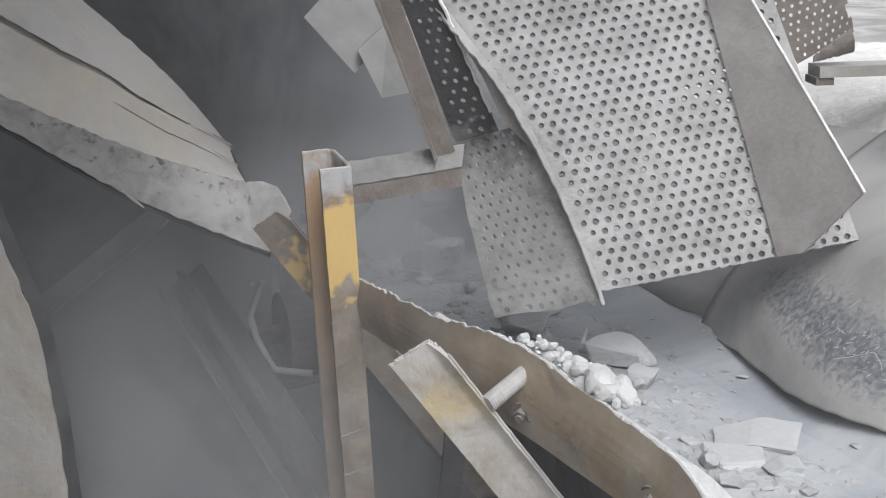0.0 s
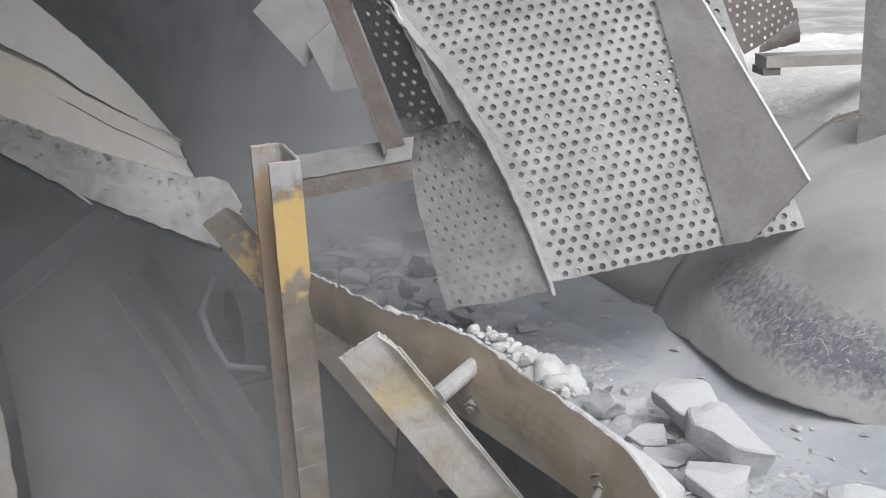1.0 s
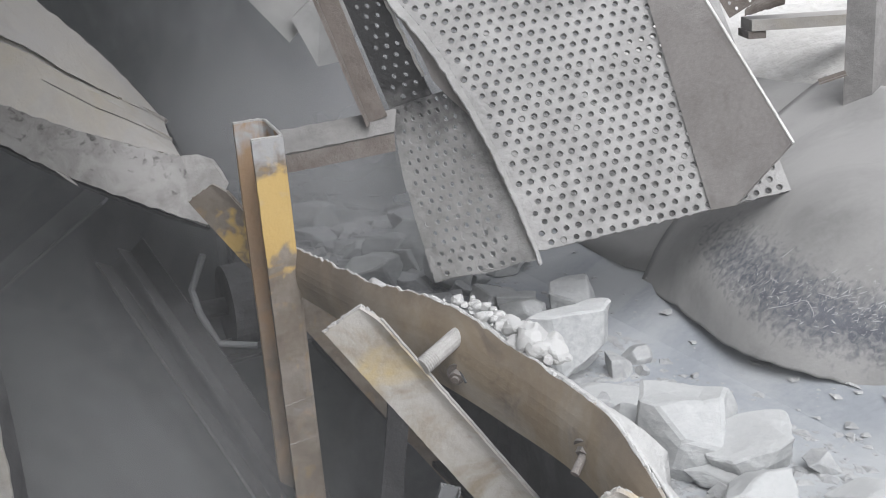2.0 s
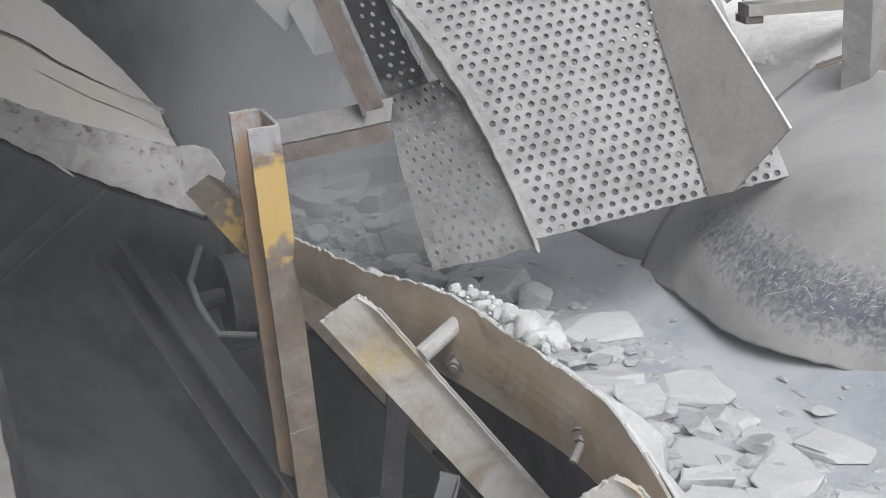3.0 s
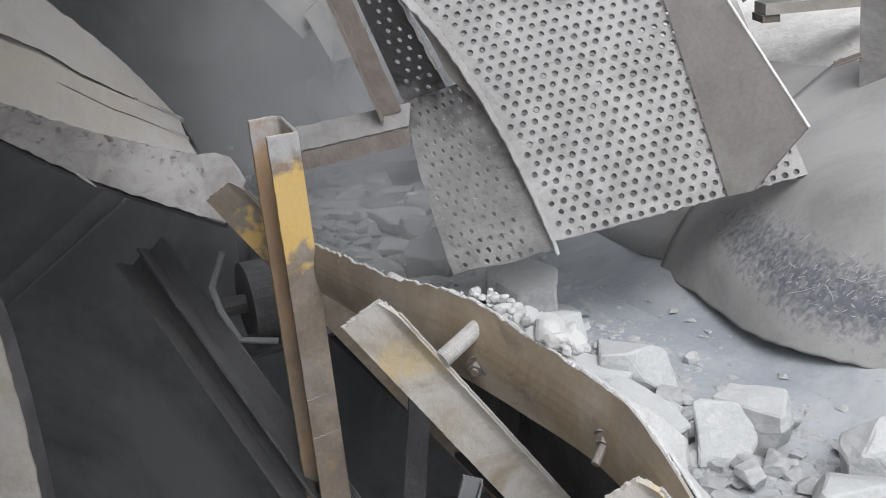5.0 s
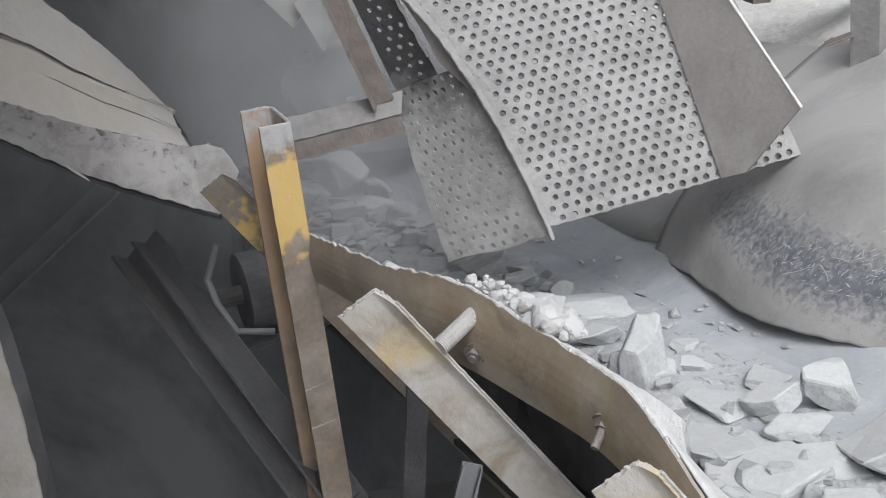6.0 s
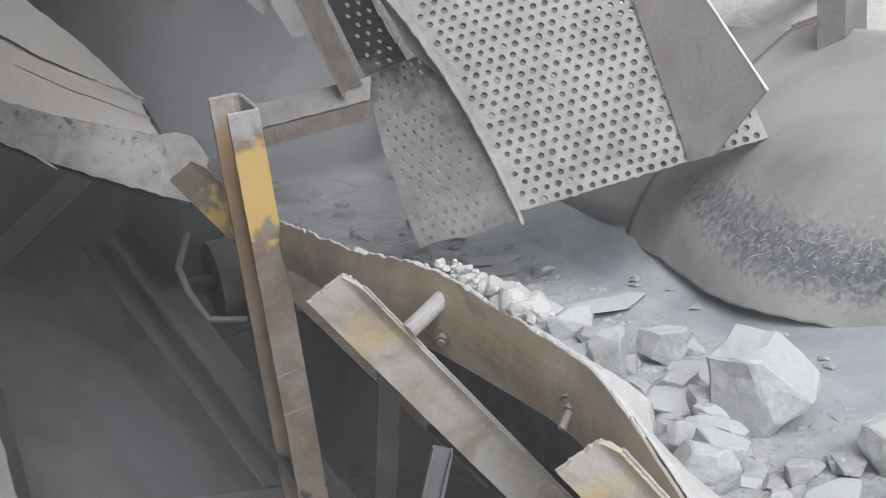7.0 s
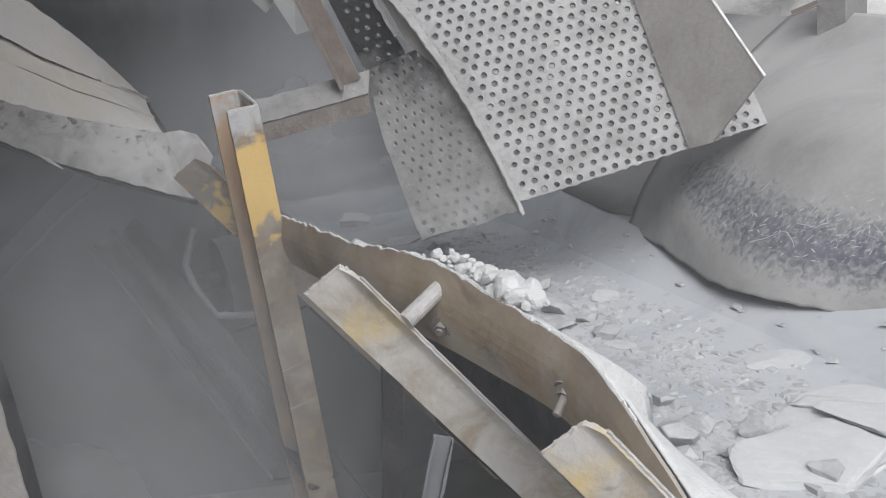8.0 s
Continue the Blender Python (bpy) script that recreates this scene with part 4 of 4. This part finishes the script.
# ---------------------------------------------------------------- stones on the belt
def rock_mesh(seed, fine=True):
    """An angular broken stone, one metre each way, standing on its own base."""
    rng, bm = random.Random(seed), bmesh.new()
    bmesh.ops.create_cube(bm, size=1.0)
    for _ in range(rng.choice((8, 10, 13))):
        # each blow of the crusher splits off one side
        way = Vector((rng.gauss(0, 1), rng.gauss(0, 1), rng.gauss(0, 0.8))).normalized()
        bmesh.ops.bisect_plane(bm, geom=bm.verts[:] + bm.edges[:] + bm.faces[:], plane_co=way * rng.uniform(0.28, 0.46), plane_no=way, clear_outer=True)
        bmesh.ops.holes_fill(bm, edges=[e for e in bm.edges if e.is_boundary])
    bmesh.ops.bevel(bm, geom=bm.edges[:], offset=0.03, segments=1, affect="EDGES")
    bmesh.ops.triangulate(bm, faces=bm.faces[:])
    for most in ((0.22, 0.14) if fine else (0.22,)):
        bmesh.ops.subdivide_edges(bm, edges=[e for e in bm.edges if e.calc_length() > most], cuts=1)
        bmesh.ops.triangulate(bm, faces=bm.faces[:])
    for v in bm.verts:
        v.co *= 1 + 0.09 * noise.noise(v.co * 3.2 + Vector((seed, 0, 0))) + 0.035 * noise.noise(v.co * 11 + Vector((seed, 5, 0)))
    lo = [min(v.co[k] for v in bm.verts) for k in range(3)]
    hi = [max(v.co[k] for v in bm.verts) for k in range(3)]
    for v in bm.verts:
        v.co = [(v.co[k] - (lo[k] + hi[k]) / 2) / (hi[k] - lo[k]) for k in range(3)]
        v.co.z += 0.5
    return mesh_of("stone", bm, M_ROCK)


ROCKS = [rock_mesh(s) for s in range(28)]
PEBBLES = [rock_mesh(s, False) for s in range(40, 52)]
movers = []


def stone(s, l, wide, high, k, label="pale angular limestone lump on the belt", lift=0.0):
    """s: metres along the belt at the clip's start."""
    r = random.Random(int(1000 * s) * 7 + k)
    ob = new("stone", ROCKS[r.randrange(len(ROCKS))])
    ob.scale = (wide * 1.06, wide * r.uniform(0.7, 0.95), high * (1.1 if high < 0.25 * wide else 1.4))
    m = Matrix.Translation(on(s - 0.38 * wide, l, trough(l) - 0.004 + lift))
    movers.append((ob, m @ Matrix.Rotation(r.choice((-0.37, 2.77)) + r.uniform(-0.5, 0.5), 4, "Z") @ Matrix.Rotation(r.uniform(-0.12, 0.12), 4, "X")))
    tagged(ob, label, "stone", "stones on the belt")


# along at the start, across, width, height
LOAD_A = ((0.61, -0.22, 0.052, 0.013), (0.56, -0.26, 0.086, 0.014), (0.53, -0.19, 0.125, 0.020), (0.52, -0.28, 0.052, 0.009), (0.22, -0.22, 0.060, 0.025), (0.13, -0.20, 0.125, 0.052), (-0.13, -0.28, 0.102, 0.043), (-0.24, -0.21, 0.123, 0.020), (-0.56, -0.12, 0.043, 0.018), (-0.66, -0.28, 0.164, 0.068), (-0.91, -0.27, 0.064, 0.027), (-0.99, -0.21, 0.107, 0.049), (-1.04, -0.22, 0.090, 0.034), (-1.18, -0.32, 0.082, 0.032), (-1.22, -0.26, 0.113, 0.069), (-1.32, -0.31, 0.074, 0.012), (-1.35, -0.22, 0.132, 0.055), (-1.38, -0.31, 0.061, 0.028), (-1.51, -0.30, 0.073, 0.037), (-1.52, -0.26, 0.093, 0.017))
LOAD_B = ((-2.02, -0.28, 0.056, 0.020), (-2.03, -0.22, 0.070, 0.014), (-2.07, -0.27, 0.062, 0.016), (-2.09, -0.30, 0.047, 0.012), (-2.33, -0.33, 0.038, 0.035), (-2.64, -0.27, 0.112, 0.042), (-2.73, -0.30, 0.086, 0.014), (-2.77, -0.24, 0.084, 0.032), (-2.83, -0.29, 0.089, 0.014), (-2.87, -0.24, 0.077, 0.030), (-3.05, -0.31, 0.104, 0.017), (-3.32, -0.33, 0.127, 0.020), (-3.48, -0.31, 0.148, 0.024), (-3.68, -0.18, 0.088, 0.066), (-3.69, -0.28, 0.087, 0.051), (-3.78, -0.30, 0.089, 0.052), (-3.85, -0.39, 0.090, 0.038), (-4.01, -0.29, 0.096, 0.072), (-4.06, -0.14, 0.147, 0.078), (-4.45, -0.21, 0.092, 0.015))
LOAD_C = ((-4.50, -0.26, 0.115, 0.018), (-4.56, -0.17, 0.065, 0.016), (-4.60, -0.35, 0.116, 0.025), (-4.62, -0.20, 0.082, 0.021), (-4.68, -0.26, 0.116, 0.029), (-4.78, -0.10, 0.023, 0.004), (-4.81, -0.32, 0.078, 0.024), (-4.86, -0.26, 0.099, 0.021), (-4.87, -0.18, 0.092, 0.015), (-4.91, -0.34, 0.121, 0.019), (-4.95, -0.23, 0.075, 0.012), (-4.99, -0.11, 0.049, 0.008), (-5.03, -0.23, 0.082, 0.013), (-5.03, -0.37, 0.047, 0.028), (-5.09, -0.36, 0.065, 0.016), (-5.11, -0.24, 0.140, 0.022), (-5.22, -0.31, 0.105, 0.026), (-5.35, -0.25, 0.066, 0.012), (-5.44, -0.20, 0.137, 0.023), (-5.45, -0.26, 0.049, 0.017))
LOAD_D = ((-5.64, -0.23, 0.064, 0.037), (-5.69, -0.34, 0.074, 0.055), (-5.70, -0.27, 0.108, 0.038), (-5.77, -0.37, 0.101, 0.019), (-5.81, -0.24, 0.107, 0.027), (-5.83, -0.29, 0.091, 0.023), (-5.84, -0.34, 0.090, 0.015), (-6.00, -0.36, 0.095, 0.031), (-6.06, -0.30, 0.142, 0.073), (-6.14, -0.27, 0.110, 0.060), (-6.24, -0.34, 0.063, 0.038), (-6.25, -0.25, 0.055, 0.042), (-6.28, -0.10, 0.048, 0.008), (-6.16, -0.26, 0.185, 0.075), (-6.49, -0.22, 0.082, 0.020), (-6.59, -0.21, 0.074, 0.045), (-6.63, -0.37, 0.118, 0.059), (-6.72, -0.25, 0.060, 0.030), (-6.74, -0.28, 0.089, 0.033), (-6.75, -0.23, 0.068, 0.028))
LOAD_E = ((-6.82, -0.32, 0.076, 0.027), (-6.85, -0.20, 0.146, 0.045), (-6.89, -0.31, 0.063, 0.024), (-6.94, -0.36, 0.064, 0.024), (-6.97, -0.28, 0.100, 0.033), (-7.12, -0.31, 0.077, 0.045), (-7.12, -0.21, 0.117, 0.025), (-7.15, -0.24, 0.062, 0.031), (-7.22, -0.36, 0.118, 0.030), (-7.23, -0.24, 0.103, 0.016), (-7.35, -0.23, 0.099, 0.044), (-7.41, -0.28, 0.093, 0.070), (-7.56, -0.28, 0.089, 0.052), (-7.63, -0.31, 0.130, 0.065), (-7.75, -0.24, 0.119, 0.060), (-7.83, -0.27, 0.082, 0.050), (-8.00, -0.32, 0.097, 0.073), (-8.33, -0.33, 0.085, 0.015), (-8.54, -0.30, 0.105, 0.039), (-8.75, -0.32, 0.099, 0.060))
LOAD_F = ((-8.87, -0.38, 0.087, 0.051), (-9.30, -0.37, 0.091, 0.015), (-9.32, -0.26, 0.071, 0.014), (-9.38, -0.35, 0.071, 0.014), (-9.43, -0.23, 0.084, 0.013), (-9.45, -0.33, 0.074, 0.014), (-9.54, -0.35, 0.128, 0.036), (-9.59, -0.24, 0.069, 0.029), (-9.62, -0.21, 0.110, 0.018), (-9.64, -0.32, 0.137, 0.022), (-9.70, -0.23, 0.153, 0.024), (-9.71, -0.36, 0.070, 0.021), (-9.78, -0.16, 0.102, 0.059), (-9.79, -0.32, 0.129, 0.065), (-9.81, -0.27, 0.127, 0.066), (-9.85, -0.35, 0.058, 0.019), (-9.86, -0.11, 0.093, 0.070), (-9.90, -0.29, 0.052, 0.030), (-9.93, -0.18, 0.099, 0.047), (-9.96, -0.33, 0.113, 0.033))
LOAD_G = ((-10.03, -0.14, 0.099, 0.030), (-10.04, -0.21, 0.102, 0.040), (-10.05, -0.27, 0.097, 0.051), (-10.10, -0.34, 0.046, 0.026), (-10.18, -0.27, 0.117, 0.049), (-10.28, -0.17, 0.103, 0.057), (-10.32, -0.20, 0.072, 0.042), (-10.45, -0.20, 0.143, 0.041), (-10.51, -0.35, 0.151, 0.025), (-10.51, -0.28, 0.089, 0.022), (-10.60, -0.35, 0.150, 0.024), (-10.60, -0.26, 0.086, 0.033), (-10.73, -0.28, 0.098, 0.024), (-10.74, -0.39, 0.056, 0.018), (-10.77, -0.18, 0.069, 0.017), (-10.80, -0.29, 0.076, 0.012), (-10.88, -0.32, 0.069, 0.078), (-10.89, -0.23, 0.071, 0.018), (-10.93, -0.34, 0.053, 0.031), (-10.97, -0.19, 0.046, 0.012))
LOAD_H = ((-11.06, -0.29, 0.085, 0.026), (-11.19, -0.21, 0.121, 0.030), (-11.37, -0.22, 0.043, 0.016), (-11.42, -0.26, 0.066, 0.027), (-11.43, -0.30, 0.073, 0.025), (-11.45, -0.34, 0.057, 0.014), (-11.45, -0.23, 0.045, 0.019), (-11.50, -0.23, 0.062, 0.023), (-11.51, -0.29, 0.106, 0.017), (-11.52, -0.34, 0.112, 0.018), (-11.61, -0.29, 0.103, 0.030), (-11.62, -0.38, 0.108, 0.035), (-11.71, -0.27, 0.066, 0.017), (-11.74, -0.21, 0.094, 0.028), (-11.80, -0.28, 0.077, 0.032), (-11.87, -0.30, 0.071, 0.026), (-12.00, -0.16, 0.048, 0.008), (-12.02, -0.23, 0.105, 0.017), (-12.10, -0.24, 0.079, 0.030), (-12.18, -0.28, 0.101, 0.035))
LOAD_I = ((-12.35, -0.27, 0.043, 0.018), (-12.40, -0.38, 0.057, 0.014), (-12.47, -0.26, 0.123, 0.084), (-12.48, -0.39, 0.059, 0.037), (-12.49, -0.34, 0.075, 0.026), (-12.52, -0.33, 0.046, 0.034), (-12.57, -0.36, 0.047, 0.019), (-12.63, -0.31, 0.073, 0.014), (-12.68, -0.24, 0.076, 0.012), (-12.72, -0.37, 0.058, 0.068), (-12.75, -0.25, 0.069, 0.043), (-12.94, -0.30, 0.074, 0.037), (-12.98, -0.20, 0.126, 0.020), (-13.27, -0.32, 0.090, 0.026), (-13.30, -0.24, 0.087, 0.014), (-13.36, -0.23, 0.098, 0.016), (-13.39, -0.34, 0.036, 0.035), (-13.41, -0.37, 0.044, 0.033), (-13.43, -0.28, 0.068, 0.011), (-13.48, -0.28, 0.078, 0.012))
LOAD_J = ((-13.53, -0.32, 0.063, 0.031), (-13.76, -0.36, 0.064, 0.022), (-13.86, -0.23, 0.056, 0.009), (-14.23, -0.08, 0.056, 0.009), (-14.26, -0.19, 0.122, 0.019), (-14.19, -0.31, 0.190, 0.024), (-14.46, -0.15, 0.120, 0.007), (-14.30, -0.20, 0.140, 0.010), (-14.34, -0.20, 0.077, 0.012), (-14.71, -0.29, 0.053, 0.008), (-14.91, -0.20, 0.049, 0.012), (-15.42, -0.18, 0.036, 0.009), (-15.52, -0.34, 0.073, 0.012), (-15.76, -0.36, 0.066, 0.017))
for k, (s, l, w, h) in enumerate(LOAD_A + LOAD_B + LOAD_C + LOAD_D + LOAD_E + LOAD_F + LOAD_G + LOAD_H + LOAD_I + LOAD_J):
    flat = h < 0.25 * w
    stone(s, l, w, h, k, "flat pale limestone slab lying on the belt" if flat else "pale angular limestone lump on the belt")

# how thickly each stretch of the belt is loaded, by its metres along at the start
DENSE = ((-15.5, 0.12), (-13.6, 0.2), (-13.0, 0.8), (-12.2, 1.0), (-5.0, 1.0), (-4.0, 0.8), (-2.3, 0.6), (-1.6, 0.2), (0.2, 0.2), (1.0, 0.5))
rng = random.Random(21)
for k in range(150):
    s = rng.uniform(-13.4, -1.6)
    in_gap = -4.6 < s < -2.6 or -9.6 < s < -7.8
    l = max(-0.45, min(-0.14, rng.gauss(-0.36, 0.06)))
    w = rng.uniform(0.06, 0.14) if in_gap else rng.uniform(0.05, 0.085)
    stone(s, l, w, w * rng.uniform(0.3, 0.7), k + 500, "small pale limestone piece on the belt")


def chips(s0, s1, count, seed):
    """Fine broken stone and dust lying on one stretch of the belt."""
    rng, verts, faces = random.Random(seed), [], []
    for _ in range(count):
        s, l = rng.uniform(s0, s1), -0.35 + rng.gauss(0, 0.12)
        l = max(-0.47, min(0.0, l))
        r = 0.0016 + 0.012 * rng.random() ** 3.4
        c, q = on(s, l, trough(l)), rng.uniform(0, 6.3)
        k = len(verts)
        for i in range(4):
            a = q + i * 1.57 + rng.uniform(-0.4, 0.4)
            verts.append(c + (ALONG * math.cos(a) * 1.3 + ACROSS * math.sin(a)) * r * rng.uniform(0.7, 1.3))
        for i in range(3):
            a = q + i * 2.1 + rng.uniform(-0.4, 0.4)
            verts.append(c + (ALONG * math.cos(a) + ACROSS * math.sin(a)) * r * 0.55 + RISE * r * rng.uniform(0.1, 0.3))
        faces += [(k, k + 1, k + 4), (k + 1, k + 2, k + 5, k + 4), (k + 2, k + 3, k + 6, k + 5), (k + 3, k, k + 4, k + 6), (k + 4, k + 5, k + 6)]
    for _ in range(int(170 * between((s0 + s1) / 2, DENSE)) + 5):
        # small broken stones among the grit
        me, r = PEBBLES[rng.randrange(len(PEBBLES))], rng.uniform(0.014, 0.055)
        l = max(-0.46, min(-0.06, rng.gauss(-0.37, 0.08)))
        c, q, k, hgt = on(rng.uniform(s0, s1), l, trough(l) - 0.002), rng.uniform(0, 6.3), len(verts), r * rng.uniform(0.25, 0.7)
        ca, sa = math.cos(q) * r, math.sin(q) * r
        verts += [c + ALONG * (v.co.x * ca - v.co.y * sa * 0.8) + ACROSS * (v.co.x * sa + v.co.y * ca * 0.8) + RISE * v.co.z * hgt for v in me.vertices]
        faces += [tuple(k + i for i in f.vertices) for f in me.polygons]
    me = bpy.data.meshes.new("stone_chips")
    me.from_pydata([tuple(v) for v in verts], [], faces)
    me.materials.append(M_GRIT)
    ob = tagged(new("stone_chips", me), "pale stone chips and grit strewn over the belt", "stone chips", kind="stuff")
    movers.append((ob, Matrix.Identity(4)))


for k in range(17):
    chips(-15.6 + k, -14.6 + k, 4200, 60 + k)

# stones spilled on top of the side plate, bedded in dust and rounded by it
def lump_mesh(seed):
    r, bm = random.Random(300 + seed), bmesh.new()
    sides = [(Vector((r.gauss(0, 1), r.gauss(0, 1), r.gauss(0, 1))).normalized(), r.uniform(0.28, 0.46)) for _ in range(13)]
    bmesh.ops.create_icosphere(bm, subdivisions=3, radius=0.5)
    for v in bm.verts:
        d = v.co.normalized()
        v.co = d * min([0.52] + [far / d.dot(w) for w, far in sides if d.dot(w) > 0.2]) * (1 + 0.06 * noise.noise(d * 4 + Vector((seed, 0, 0))))
    return mesh_of("spilled_stone", bm, M_CHIP)


LUMPS = [lump_mesh(s) for s in range(12)]
rng = random.Random(5)
SPILL = [(0.640, 0.018, 0.052), (0.618, 0.028, 0.038), (0.662, 0.012, 0.042), (0.600, 0.018, 0.032), (0.630, 0.002, 0.028), (0.674, 0.024, 0.032), (0.580, 0.024, 0.026), (0.650, 0.034, 0.034)]
SPILL += [(0.47 + 0.22 * rng.random() ** 0.8, rng.uniform(0.0, 0.034), 0.006 + 0.014 * rng.random() ** 2) for _ in range(110)]
for s, out, w in SPILL:
    ob = new("spilled_stone", LUMPS[rng.randrange(len(LUMPS))])
    place = on(s, eased(s, L_AT) + 0.012 + out, between(s, TOP_AT) - 0.005 + 0.22 * w)
    ob.matrix_basis = Matrix.Translation(place) @ Matrix.Rotation(rng.uniform(0, 6), 4, "Z") @ Matrix.Rotation(rng.uniform(-0.6, 0.6), 4, "X") @ Matrix.Diagonal((w * 1.15, w, w * rng.uniform(0.75, 1.0), 1))
    tagged(ob, "white dusted stone spilled on the side plate's edge", "stone", "stones spilled on the side plate")


# ---------------------------------------------------------------- airborne dust
def dust_cloud(name, centre, wide, high, layers, depth, material, label, seed):
    """A drifting cloud of dust in thin uneven layers."""
    t = thing(name, label, "dust cloud", kind="stuff")
    rng = random.Random(seed)
    for k in range(layers):
        c = V((k - (layers - 1) / 2) * 0.05, (k - (layers - 1) / 2) * depth, rng.uniform(-0.04, 0.04))
        bend = rng.uniform(-0.12, 0.12)
        bm, n = bmesh.new(), 24
        grid = [[bm.verts.new(c + V((i / n - 0.5) * wide, bend * math.sin(i / n * 3.1), (j / n - 0.5) * high)) for j in range(n + 1)] for i in range(n + 1)]
        for i in range(n):
            for j in range(n):
                bm.faces.new((grid[i][j], grid[i + 1][j], grid[i + 1][j + 1], grid[i][j + 1]))
        ob = part("dust_layer", bm, material, t, smooth=True)
        with_values(ob, "thick", lambda p: max(0.0, 1 - ((p.x - c.x) / (0.5 * wide)) ** 2 - ((p.z - c.z) / (0.5 * high)) ** 2) ** 2.0)
    t.location = centre
    return t


pit_dust = dust_cloud("dust_cloud", (-0.62, 1.86, 0.80), 1.7, 1.5, 2, 0.10, M_HAZE, "thin grey dust drifting under the chute", 3)
belt_dust = dust_cloud("dust_cloud", (-0.12, 2.75, 1.42), 1.5, 0.95, 3, 0.22, M_HAZE_BELT, "grey dust hanging over the belt below the crusher", 4)
guard_dust = dust_cloud("dust_cloud", (0.10, 2.22, 1.22), 1.15, 0.6, 2, 0.10, M_HAZE_THIN, "thin dust blowing off the falling stone", 6)

air = dust_cloud("dust_cloud", (0.1, 0.72, 1.55), 2.6, 2.0, 1, 0.1, M_HAZE_AIR, "faint stone dust hanging in the air", 8)


def motions():
    for ob, m in movers:
        walk(ob, [(t, Matrix.Translation(ALONG * (SPEED * t)) @ m) for t in (0.0, 4.0, 8.0)])
    walk(belt, [(t, Matrix.Translation(ALONG * (SPEED * t))) for t in (0.0, 4.0, 8.0)])
    walk(pit_dust, [(0.0, pose(-0.62, 1.86, 0.80)), (1.5, pose(-0.66, 1.86, 0.76)), (3.0, pose(-1.08, 1.86, 0.52)), (3.6, pose(-1.16, 1.86, 0.48)), (4.2, pose(-1.5, 1.86, 0.36)), (5.5, pose(-1.65, 1.86, 0.3)),
                    (6.0, pose(-1.22, 1.86, 0.48)), (6.5, pose(-1.2, 1.86, 0.5)), (7.0, pose(-0.95, 1.86, 0.64)), (7.5, pose(-0.66, 1.86, 0.88)), (8.0, pose(-0.58, 1.86, 0.88))])
    walk(belt_dust, [(0.0, pose(-0.16, 2.75, 1.16)), (1.5, pose(-0.12, 2.75, 1.24)), (3.0, pose(-0.05, 2.75, 1.36)), (5.5, pose(-0.10, 2.72, 1.40)), (8.0, pose(-0.2, 2.75, 1.26))])
    walk(air, [(0.0, pose(0.1, 0.72, 1.55)), (2.8, pose(0.0, 0.72, 1.62)), (4.0, pose(-0.5, 0.72, 2.3)), (5.6, pose(-0.5, 0.72, 2.3)), (7.0, pose(0.2, 0.72, 1.58)), (8.0, pose(0.35, 0.72, 1.5))])
    walk(guard_dust, [(0.0, pose(0.02, 2.22, 1.22)), (1.5, pose(0.05, 2.22, 1.26)), (3.2, pose(0.04, 2.22, 1.26)), (4.2, pose(0.06, 2.22, 1.26)), (5.2, pose(0.12, 2.2, 1.2)),
                      (6.5, pose(0.1, 2.2, 1.22)), (8.0, pose(0.05, 2.22, 1.26))])


motions()
